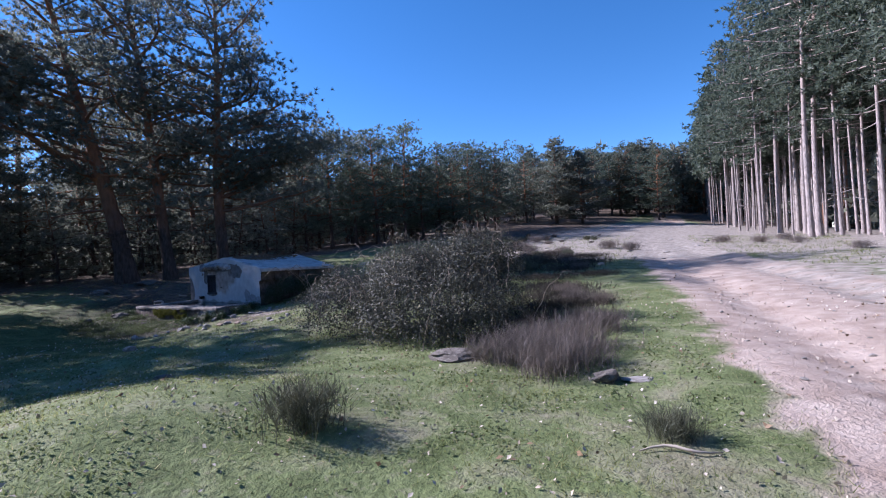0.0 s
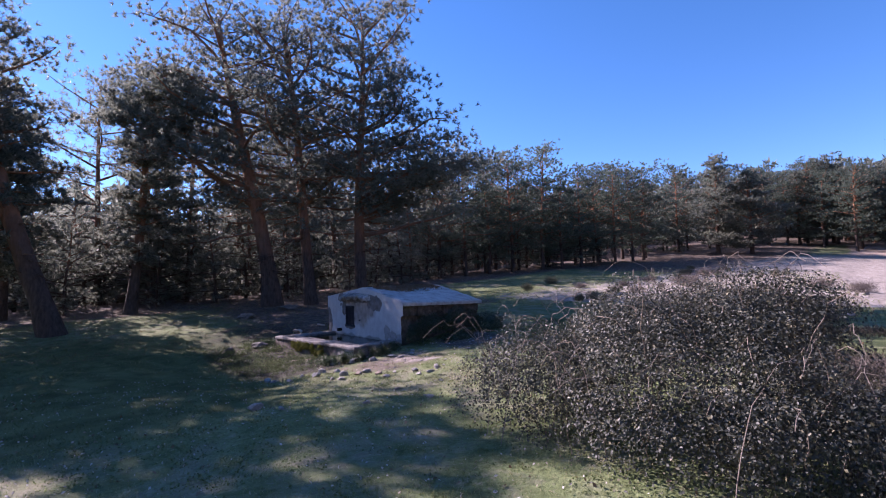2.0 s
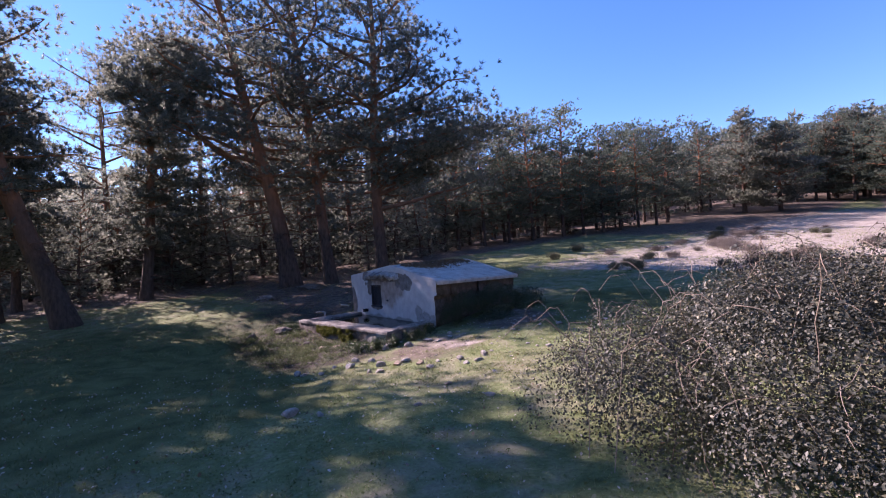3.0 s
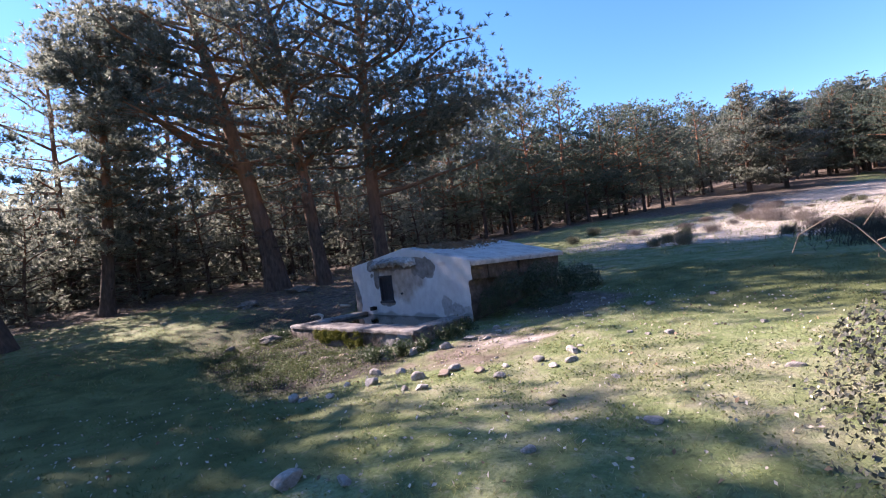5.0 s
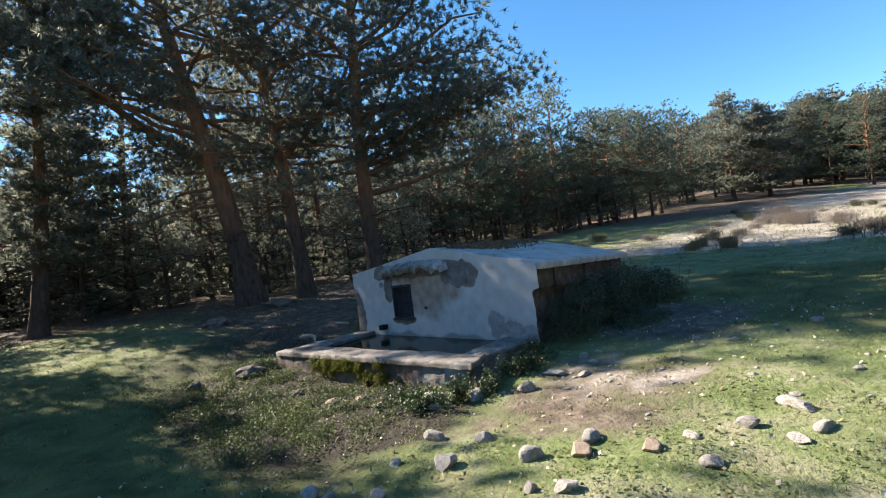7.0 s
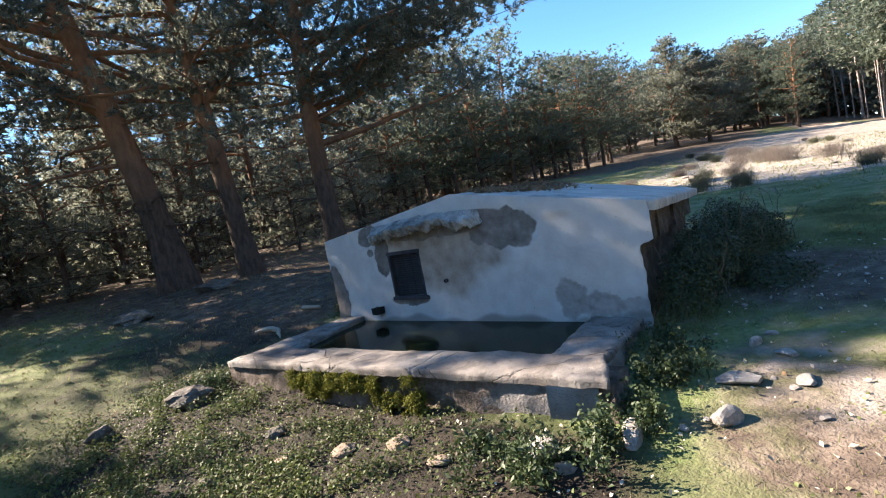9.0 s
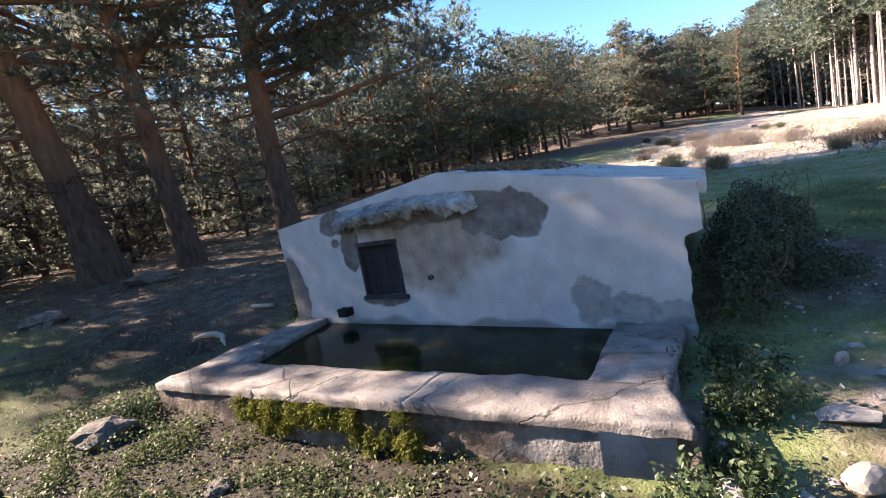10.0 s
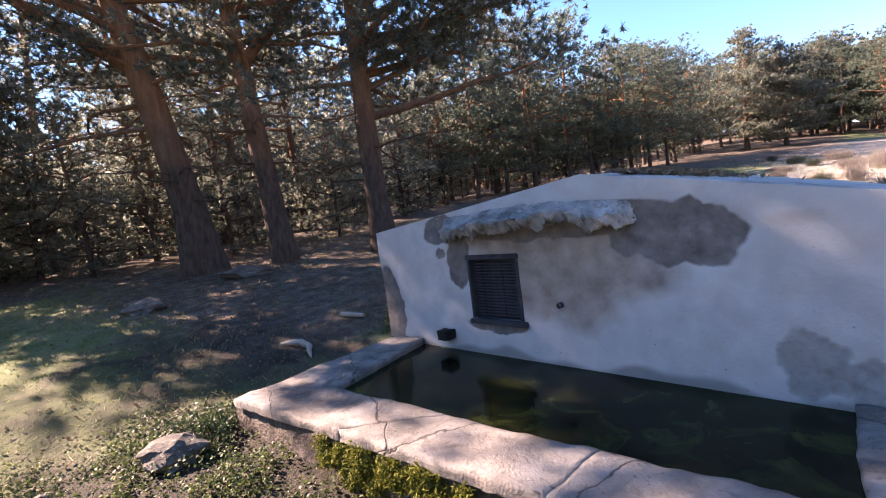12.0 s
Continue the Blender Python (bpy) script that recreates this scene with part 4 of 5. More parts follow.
def crumbled_hood():
    """The broken concrete hood over the window: a thick lip, crumbled into lumps, with a ragged lower edge."""
    n, rows = 150, 26
    v = []
    for i in range(n + 1):
        u = i / n
        x = -13.98 + 1.62 * u
        top = 1.955 + 0.05 * math.sin(3.0 * u) - 0.02 * u
        out = 0.23 * math.sin(math.pi * min(1, max(0.0, u * 1.02))) ** 0.4 + 0.012
        bite = noise.noise(Vector((u * 8, 1.3, 0))) + 0.6 * noise.noise(Vector((u * 23, 5.1, 0)))
        out *= 1 + 0.3 * bite
        thick = max(0.03, 0.085 + 0.06 * noise.noise(Vector((u * 9, 4.1, 0))) + 0.05 * noise.noise(Vector((u * 27, 2.2, 0))) + 0.03 * noise.noise(Vector((u * 60, 6, 0))))
        drop = 0.11 * (1 - 0.35 * u) + 0.03 * noise.noise(Vector((u * 5, 8, 0)))
        for j in range(rows + 1):
            w = j / rows
            if w < 0.5:
                k = w / 0.5
                p = Vector((x, WALL_Y + 0.02 - out * k, top - drop * k))
            elif w < 0.72:
                k = (w - 0.5) / 0.22
                p = Vector((x, WALL_Y + 0.02 - out * (1 - 0.2 * k), top - drop - thick * k))
            else:
                k = (w - 0.72) / 0.28
                p = Vector((x, WALL_Y + 0.02 - 0.8 * out * (1 - k), top - drop - thick + 0.05 * math.sin(3.14 * k) + 0.015 * k))
            edge = min(1.0, 0.25 + 1.6 * w)
            p += edge * (0.02 * noise.noise_vector(p * 9) + 0.018 * noise.noise_vector(p * 21) + 0.010 * noise.noise_vector(p * 47))
            p.z -= 0.03 * edge * max(0.0, 0.12 - abs(noise.noise(p * 8 + Vector((3, 0, 0))))) / 0.12
            v.append(p)
    m = rows + 1
    q = [(i * m + j, (i + 1) * m + j, (i + 1) * m + j + 1, i * m + j + 1) for i in range(n) for j in range(rows)]
    return mesh_of("hood", [tuple(p) for p in v], q)




def roof_litter():
    """Fallen needles and leaf mould gathered along the ridge."""
    r = np.random.default_rng(17)
    n = 3600
    k = r.beta(1.6, 1.6, n)
    along = WALL_Y + 0.15 + 2.3 * k
    off = 0.22 + 0.26 * r.normal(size=n) * np.sin(np.pi * k) ** 0.6 + 0.12 * np.sin(7 * k)
    back = (along - WALL_Y) / (BACK_Y - WALL_Y)
    top = 2.14 - np.where(off > 0, 0.193, -0.109) * off - 0.06 * back * np.clip(off / 1.9, 0, 1)
    p = np.stack([RIDGE_X - SKEW * back + off, along, top + 0.014], 1)
    return mesh_of("pine_litter", *leaves(p, np.tile([[0, 0, 1.6]], (n, 1)), 0.024, r, 2.2))


part("hood", crumbled_hood(), M_HOOD, house, "broken grey concrete hood over the window")

grille = part("window", block((-13.75, WALL_Y + 0.085, 1.125), (-13.27, WALL_Y + 0.13, 1.62), 0.004), M_METAL, house, "small opening with a dark painted iron louvre grille")
for a, b in (((-13.775, WALL_Y - 0.012, 1.60), (-13.245, WALL_Y + 0.10, 1.64)), ((-13.775, WALL_Y - 0.03, 1.085), (-13.225, WALL_Y + 0.10, 1.125)), ((-13.765, WALL_Y - 0.008, 1.126), (-13.735, WALL_Y + 0.10, 1.599)), ((-13.285, WALL_Y - 0.008, 1.126), (-13.255, WALL_Y + 0.10, 1.599))):
    part("frame_bar", block(a, b, 0.005), M_METAL, grille)
lath = mesh_of("louvre", *join(tube([(-13.735, 0, 0), (-13.285, 0, 0)], [0.009, 0.009], 5)), M_METAL, True)
for k in range(19):
    o = part("louvre", lath, None, grille)
    o.location = (0, WALL_Y + 0.055, 1.145 + 0.0243 * k)
for k in range(9):
    o = part("upright_bar", block((-13.70 + 0.048 * k - 0.004, WALL_Y + 0.066, 1.126), (-13.70 + 0.048 * k + 0.004, WALL_Y + 0.074, 1.60), 0.001), M_METAL, grille)
spout = part("spout", block((-14.12, WALL_Y - 0.11, 0.935), (-13.99, WALL_Y + 0.02, 1.015), 0, 0.014, 4, 4), M_DARK, house, "dark stone spout stub above the water")
part("drain_pipe", mesh_of("drain_pipe", *tube([(-12.93, WALL_Y + 0.03, 1.27), (-12.93, WALL_Y - 0.025, 1.268)], [0.022, 0.02], 10), M_METAL, True), None, house)

# ---- the trough ----
OUT_FL, OUT_FR, IN_FL, IN_FR = (-14.62, 4.88), (-10.76, 5.27), (-14.08, 5.36), (-11.29, 5.60)
OUT_BL, OUT_BR, IN_BL, IN_BR = (-14.80, 6.525), (-10.98, 6.525), (-14.42, 6.525), (-11.41, 6.525)
RIM = 0.895
trough = thing("water_trough", (0, 0, 0), "old stone water trough with a worn cracked concrete rim", "trough")


def lerp(a, b, k):
    return (a[0] + (b[0] - a[0]) * k, a[1] + (b[1] - a[1]) * k)


def inset(p, k):
    return lerp(p, (-12.7, 5.8), k)


cuts = [0.0, 0.31, 0.63, 1.0]
for n, (a, b) in enumerate(zip(cuts, cuts[1:])):
    skew = 0.02 * (-1) ** n
    back_l, back_r = (lerp((-14.08, 5.364), (-10.92, 5.63), k) for k in (a + 0.0008 + (0 if n == 0 else -skew), b - 0.0008 + (0 if b == 1 else skew)))
    part("rim_slab", slab((lerp(OUT_FL, OUT_FR, a + 0.0004), lerp(OUT_FL, OUT_FR, b - 0.0004), back_r, back_l), RIM - 0.065, RIM, 0.015, 0.03, 0, 0.002), M_RIM, trough)
part("rim_slab", slab((lerp(OUT_FL, OUT_BL, 0.006), (-14.088, 5.37), IN_BL, OUT_BL), RIM - 0.065, RIM - 0.004, 0.014, 0.035, 11, 0.008), M_RIM, trough)
for a, b in ((0.0, 0.42), (0.43, 1.0)):
    part("rim_slab", slab((lerp((-11.30, 5.615), IN_BR, a), lerp((-10.91, 5.64), OUT_BR, a), lerp((-10.91, 5.64), OUT_BR, b), lerp((-11.30, 5.615), IN_BR, b)), RIM - 0.065, RIM - 0.006, 0.014, 0.035, 13 + a, 0.008), M_RIM, trough)


def rough_wall(a, b, thick, low, high, seed, hollow=False):
    """A rubble wall face between two plan points, its outer face at the line a-b."""
    n, rows = max(3, int(math.dist(a, b) / 0.03)), 18
    d = Vector((b[0] - a[0], b[1] - a[1], 0)).normalized()
    out = Vector((d.y, -d.x, 0))
    v, pale = [], []
    for i in range(n + 1):
        for j in range(rows + 1):
            p = Vector((*lerp(a, b, i / n), low + (high - low) * j / rows))
            v.append(p + out * (0.03 * noise.noise(p * 4 + Vector((seed, 0, 0))) + 0.012 * noise.noise(p * 15) - 0.03 * j / rows))
            if hollow:
                u = i / n + 0.03 * noise.noise(p * 6)
                cave = min(1.0, max(0.0, min(u - 0.52, 0.78 - u) / 0.1)) + 0.7 * min(1.0, max(0.0, 0.45 + 0.06 * noise.noise(p * 9) - p.z) / 0.05)
                v[-1] -= out * 0.07 * min(1.0, cave) * (1 + 0.4 * noise.noise(p * 14))
                pale.append(min(1.0, max(0.0, 0.5 + 2.5 * (1 - math.hypot((u - 0.88 + 0.03 * noise.noise(p * 5)) / 0.1, (p.z - 0.74 + 0.1 * noise.noise(p * 4)) / 0.2)))))
    m = rows + 1
    q = [(i * m + j, (i + 1) * m + j, (i + 1) * m + j + 1, i * m + j + 1) for i in range(n) for j in range(rows)]
    k = len(v)
    v += [Vector((*a, low)) - out * thick, Vector((*a, high)) - out * thick, Vector((*b, low)) - out * thick, Vector((*b, high)) - out * thick]
    q += [(k, k + 2, k + 3, k + 1), (0, rows, k + 1, k), (n * m, k + 2, k + 3, n * m + rows), (rows, n * m + rows, k + 3, k + 1)]
    return mesh_of("wall", [tuple(p) for p in v], q, None, True, **({"pale": pale + [0.0] * 4} if hollow else {}))


part("front_wall", rough_wall(inset(OUT_FL, -0.006), inset(OUT_FR, -0.006), 0.34, 0.2, RIM - 0.06, 1, True), M_FRONT, trough, "stained render over rubble below the rim")
part("left_wall", rough_wall(inset(OUT_BL, 0.004), inset(lerp(OUT_FL, OUT_BL, 0.07), 0.0), 0.32, 0.2, RIM - 0.06, 2), M_FRONT, trough)
part("right_wall", rough_wall(inset(OUT_FR, 0.02), inset(OUT_BR, 0.02), 0.34, 0.2, RIM - 0.06, 3), M_RENDER, trough)
part("trough_bottom", block((-14.6, 5.2, 0.25), (-11.1, 6.52, 0.4), 0.01), M_DARK, trough)

# the water's sheet
me = mesh_of("water", [(-14.3, 5.28, 0.835), (-11.15, 5.5, 0.835), (-11.2, 6.527, 0.835), (-14.5, 6.527, 0.835)], [(0, 1, 2, 3)], M_WATER)
tagged(new("water", me), "dark still water with green algae in the trough", "water", kind="structure")


def moss():
    """Hanging cushions of moss under the front rim."""
    r = np.random.default_rng(4)
    lumps = 64
    ck = np.clip(np.concatenate([r.normal(0.34, 0.04, lumps // 3), r.uniform(0.28, 0.66, lumps - lumps // 3)]), 0.27, 0.67)
    hang = 0.10 + 0.08 * np.sin(23 * ck) + 0.12 * np.clip((ck - 0.36) * 5, 0, 1)
    cz = RIM - 0.07 - r.uniform(0, 1, lumps) * np.clip(hang, 0.03, 0.3)
    pick = r.integers(0, lumps, 5200)
    n = len(pick)
    k = ck[pick] + 0.0065 * r.normal(size=n)
    z = cz[pick] + 0.02 * r.normal(size=n) - 0.02 * np.abs(r.normal(size=n))
    x = OUT_FL[0] + (OUT_FR[0] - OUT_FL[0]) * k
    y = OUT_FL[1] + (OUT_FR[1] - OUT_FL[1]) * k - 0.015 + 0.02 * r.normal(size=n)
    v, f = needle_tufts(np.stack([x, y, z], 1), np.tile([[0.0, -0.35, -0.6]], (n, 1)), 5, 0.028, 0.009, r)
    return mesh_of("moss", v, f)


tagged(part("moss", moss(), M_MOSS, trough, "yellow-green moss hanging below the rim"), kind="stuff")


# ---- shrubs ----
def bush_meshes(seed, balls, count, size, canes, reach):
    """Canes and leaves of a bramble thicket: balls are (x, y, z, rx, ry, rz), leaves lie near their skins."""
    r = np.random.default_rng(seed)
    share = np.array([b[3] * b[4] + b[4] * b[5] + b[3] * b[5] for b in balls])
    spots, out = [], []
    for b, s in zip(balls, share / share.sum()):
        n = int(count * s)
        d = unit(r.normal(size=(n, 3)))
        d[:, 2] = np.where(d[:, 2] < -0.3, -d[:, 2], d[:, 2])
        lump = 1 + 0.10 * np.sin(5 * d[:, 0] + 3 * d[:, 2] + b[0]) + 0.09 * np.sin(7 * d[:, 1] - 4 * d[:, 2]) + 0.06 * np.sin(13 * d[:, 0] + 11 * d[:, 1])
        clump = 0.5 + 0.5 * np.sin(9 * d[:, 0] + 4 * d[:, 1] + b[0] * 5) * np.sin(8 * d[:, 1] + 6 * d[:, 2]) * np.sin(10 * d[:, 2] + 5 * d[:, 0])
        k = (1 - 0.5 * r.uniform(0, 1, n) ** 1.8) * lump * (0.9 + 0.16 * clump)
        spots.append(np.array(b[:3]) + d * k[:, None] * np.array(b[3:]))
        out.append(d)
    spots, out = np.concatenate(spots), np.concatenate(out)
    keep = spots[:, 2] > 0.02
    leaf = leaves(spots[keep], out[keep] * 1.3 + [0, 0, 0.6], size, r)
    wood = []
    for _ in range(canes):
        b = balls[r.integers(len(balls))]
        az, ln = r.uniform(0, 6.28), r.uniform(0.4 * reach, reach)
        p0 = np.array([b[0] + 0.4 * b[3] * r.normal(), b[1] + 0.4 * b[4] * r.normal(), max(0.0, b[2] - 0.2)])
        k = np.linspace(0, 1, 12)
        top = b[2] + b[5] * r.uniform(0.75, 1.3) - p0[2]
        line = p0 + np.stack([np.cos(az) * ln * k, np.sin(az) * ln * k, top * np.sin(np.pi * 0.66 * k) * 1.0], 1) + 0.015 * r.normal(size=(12, 3))
        wood.append(mesh_of("cane", *tube(line, 0.0032 * (1 - 0.7 * k) + 0.001, 4), None, True))
    return mesh_of("foliage", *leaf), wood


def bush(name, seed, at, balls, count, size, canes, reach, leaf, cane, label, category="bush"):
    ob = thing(name, at, label, category)
    a, b = bush_meshes(seed, balls, count, size, canes, reach)
    tagged(part("foliage", a, leaf, ob), kind="stuff")
    for c in b:
        part("cane", c, cane, ob)
    return ob


bush("bramble_bush", 3, on_land(-4.0, 5.0), [(0.2, 0.15, 0.4, 1.45, 1.3, 0.85), (0.15, 0.8, 0.62, 1.1, 0.9, 0.7), (-0.92, -0.6, 0.24, 0.88, 0.82, 0.68), (1.2, -0.35, 0.12, 0.65, 0.75, 0.68), (0.4, -0.85, 0.1, 1.15, 0.58, 0.6), (0.75, 0.65, 0.9, 0.7, 0.65, 0.56), (-0.35, 0.2, 0.7, 0.8, 0.7, 0.5)],
     124000, 0.0155, 110, 0.9, M_BRAMBLE, M_CANE, "sprawling bramble bush with small glossy and yellowing leaves")
bush("thicket", 5, on_land(-10.45, 7.1), [(-0.2, 0.2, 0.3, 0.3, 0.6, 0.36), (-0.25, -0.3, 0.12, 0.22, 0.3, 0.34), (-0.2, 1.0, 0.34, 0.34, 0.6, 0.4), (-0.12, 1.8, 0.24, 0.38, 0.5, 0.36), (0.15, 0.6, 0.0, 0.4, 0.5, 0.26), (0.3, 1.5, -0.02, 0.35, 0.45, 0.2)], 40000, 0.013, 40, 0.35, M_DARKLEAF, M_DEADTWIG, "dark rounded evergreen bush growing against the side wall")


def twig_mesh(seed, count, tall, spread, width, droop=0.15):
    """A dense tuft of upright thin twigs, each with side shoots, from one foot."""
    r = np.random.default_rng(seed)
    n = count
    az, lean = r.uniform(0, 6.28, n), np.abs(r.normal(0, 0.45, n))
    foot = np.stack([0.35 * spread * r.normal(size=n), 0.35 * spread * r.normal(size=n), np.full(n, -0.02)], 1)
    h = tall * r.uniform(0.55, 1.1, n) * (1 - 0.25 * lean)
    way = np.stack([np.cos(az) * lean, np.sin(az) * lean, np.ones(n)], 1) * h[:, None]
    vs, fs, at = [], [], 0
    for k in range(6):
        u0, u1 = (0, 1.0) if k == 0 else (r.uniform(0.25, 0.7, (n, 1)), 0)
        if k == 0:
            a, b = foot, foot + way + [0, 0, -droop * tall * 0.2]
        else:
            a = foot + way * u0
            b = a + way * 0.38 + 0.18 * tall * r.normal(size=(n, 3)) * [1, 1, 0.5]
        s = unit(np.cross(b - a, r.normal(size=(n, 3)))) * width * (1 if k == 0 else 0.8)
        v = np.stack([a - s, a + s, b], 1).reshape(-1, 3)
        vs.append(v), fs.append(np.arange(len(v)).reshape(-1, 3) + at)
        at += len(v)
    return mesh_of("foliage", np.concatenate(vs), np.concatenate(fs))


def shrub(name, mesh, material, x, y, label, category, group="", size=1.0, rz=0.0):
    ob = thing(name, on_land(x, y), label, category, group, rz=rz)
    ob.scale = (size,) * 3
    tagged(part("foliage", mesh, material, ob), kind="stuff")
    return ob


HEATHER = [twig_mesh(k, 330, 0.5, 0.62, 0.003) for k in (61, 62)]
GROUP_H = "dry heather clumps"
for n, (x, y, s) in enumerate([(-1.2, 3.45, .72), (-1.55, 3.75, .82), (-1.05, 3.85, .7), (-1.85, 3.6, .6), (-1.35, 4.4, .85), (-1.3, 5.2, .62), (-1.9, 4.7, .5), (-1.75, 5.7, .5), (-2.65, 7.6, .6), (-2.15, 7.5, .5), (-3.1, 8.3, .6),
                               (-5.9, 22.0, .9), (-7.2, 22.8, 1.0), (-8.5, 20.5, .8), (-10.2, 20.5, .9), (-11.4, 21.8, 1.1), (-12.0, 22.6, 1.2), (-12.9, 23.6, .9), (-9.3, 18.2, .7), (-13.7, 28.0, 1.1), (-2.8, 26.0, .9), (-1.2, 25.0, .8), (0.2, 23.5, .7), (-0.4, 27.5, .8), (1.8, 18.4, .6), (-7.0, 17.2, .7), (-6.0, 15.2, .6), (-4.8, 13.2, .6)]):
    shrub("heather_clump", HEATHER[n % 2], M_HEATHER, x, y, "dry pinkish-grey heather clump", "shrub", GROUP_H, s, 67.0 * n)
BROOM = twig_mesh(71, 260, 0.42, 0.34, 0.0032)
SCRUB = twig_mesh(72, 620, 0.27, 1.5, 0.005)
shrub("broom_shrub", BROOM, M_BROOM, -1.8, 1.35, "small grey-green broom shrub on the turf", "shrub", size=0.85)
for n, (x, y, s) in enumerate([(0.05, 2.45, 0.55), (-11.6, 15.2, 1.0), (-12.6, 16.2, 0.9), (-6.3, 12.6, 1.2), (-7.8, 15.5, 1.0), (-9.5, 16.5, 0.8), (-18.2, 20.5, 1.2), (-17.2, 17.6, 1.0)]):
    shrub("broom_shrub", BROOM, M_BROOM, x, y, "low dry grey-green broom shrub", "shrub", "small broom shrubs", s, 40.0 * n)


# dark heath scrub, laid partly to stand for the shadow on this ground
for n, (x, y, s) in enumerate([(-6.8, 13.4, .9), (-5.2, 13.3, .8), (-7.4, 15.2, 1.2), (-5.7, 15.4, 1.0), (-8.1, 17.0, 1.2), (-6.4, 17.6, .9), (-4.9, 10.9, .7), (-4.1, 9.4, .7), (-8.8, 19.2, 1.0), (-3.9, 12.0, .6), (-2.5, 5.7, .55), (-2.8, 6.6, .7), (-2.5, 7.3, .6), (-3.2, 7.9, .75), (-3.4, 8.8, .7), (-2.2, 4.7, .5)]):
    shrub("scrub", SCRUB, M_SCRUB, x, y, "low dark scrub of heath twigs, partly standing in for shade", "shrub", "low dark scrub", s, 50.0 * n)


r_slope = random.Random(31)
for n in range(46):
    x, y = r_slope.uniform(-17, -4), r_slope.uniform(15, 34)
    if x > -3.5 - 0.3 * (y - 15) - 2.2 or (x < -14 and y < 18):
        continue
    if n % 3:
        shrub("heather_clump", HEATHER[n % 2], M_HEATHER, x, y, "dry pinkish-grey heather clump", "shrub", GROUP_H, r_slope.uniform(0.3, 0.75), 67.0 * n)
    else:
        shrub("broom_shrub", BROOM, M_BROOM, x, y, "low dry grey-green broom shrub", "shrub", "small broom shrubs", r_slope.uniform(0.6, 1.1), 40.0 * n)


# ---- stones ----
def stone_mesh(seed, lumpy=0.014, fine=3):
    """A broken field stone, about one metre across, flat-faced, its foot at z = 0."""
    bm = bmesh.new()
    bmesh.ops.create_icosphere(bm, subdivisions=fine, radius=0.5)
    r = random.Random(seed)
    planes = [(Vector((r.gauss(0, 1), r.gauss(0, 1), r.gauss(0, 1))).normalized(), r.uniform(0.27, 0.44)) for _ in range(11)]
    for v in bm.verts:
        for n, d in planes:
            k = v.co.dot(n) - d
            if k > 0:
                v.co -= n * k
        v.co += lumpy * noise.noise_vector(v.co * 4 + Vector((seed, 0, 0))) + 0.008 * noise.noise_vector(v.co * 13)
        v.co.z = v.co.z * 0.72 + 0.24
    me = bpy.data.meshes.new("stone")
    bm.to_mesh(me)
    bm.free()
    return me


STONES = [stone_mesh(k) for k in range(6)]
PEBBLES = [stone_mesh(k, 0.014, 2) for k in range(6)]
STONES_RED = [stone_mesh(k + 20) for k in range(2)]
ROCKS = [stone_mesh(k + 47, 0.14) for k in range(3)]
for group_of, material in ((STONES, M_STONE), (PEBBLES, M_STONE), (STONES_RED, M_STONE_RED), (ROCKS, M_ROCK)):
    for me in group_of:
        me.materials.append(material)


def stone(name, me, x, y, w, d, h, rz, label, group=""):
    ob = new(name, me)
    ob.matrix_basis = pose(*on_land(x, y, 0.12 * h), 0, 0, rz)
    ob.scale = (w, d, h)
    return tagged(ob, label, "stone", group)


LOOSE = "loose stones on the turf"
near = [(-9.87, 4.46, .15, .11, .13), (-9.35, 4.36, .15, .12, .15), (-9.15, 4.69, .17, .1, .09), (-8.64, 4.95, .1, .08, .07), (-8.42, 4.66, .12, .1, .08), (-9.8, 4.03, .17, .13, .14), (-10.24, 3.94, .11, .09, .11),
        (-10.31, 4.37, .15, .12, .12), (-10.36, 3.36, .13, .1, .12), (-10.24, 3.42, .12, .09, .09), (-9.92, 3.59, .1, .08, .08), (-8.93, 4.11, .12, .08, .09), (-9.1, 4.02, .09, .08, .1), (-8.25, 5.55, .22, .11, .1),
        (-8.41, 5.21, .11, .08, .08), (-8.07, 5.3, .11, .09, .1), (-8.15, 5.12, .14, .09, .06), (-10.26, 5.86, .26, .14, .07), (-10.26, 5.46, .14, .12, .1), (-10.64, 5.2, .2, .14, .14), (-11.0, 4.9, .2, .17, .16), (-10.86, 4.84, .12, .1, .1),
        (-9.95, 5.9, .13, .09, .07), (-10.07, 6.25, .12, .08, .05), (-10.18, 6.54, .1, .08, .05), (-10.24, 6.37, .1, .06, .09), (-8.06, 2.5, .2, .14, .12), (-7.73, 2.72, .13, .08, .06), (-7.08, 3.58, .1, .08, .07), (-6.7, 4.3, .13, .1, .05),
        (-7.4, 5.0, .09, .07, .05), (-6.3, 5.5, .1, .07, .05), (-7.6, 6.3, .12, .09, .06), (-6.95, 6.9, .1, .07, .06), (-9.0, 6.9, .1, .07, .05), (-8.5, 7.6, .12, .09, .07), (-8.0, 8.3, .13, .09, .06), (-9.5, 8.0, .1, .07, .05)]
for n, (x, y, w, d, h) in enumerate(near):
    stone("field_stone", STONES[n % 6], x, y, w * (1.05 + 0.12 * (n % 4)), d * (1.05 + 0.1 * (n % 3)), h * (1.05 + 0.22 * (n % 3)), 53.0 * n, "pale angular field stone lying in the grass", LOOSE)
for x, y, w in ((-9.1, 4.5, .15), (-8.76, 4.7, .13), (-7.5, 4.3, .09)):
    stone("field_stone", STONES_RED[int(w * 100) % 2], x, y, w * 1.25, w * 0.95, w * 0.95, 90 * w * 10, "russet angular field stone lying in the grass", LOOSE)
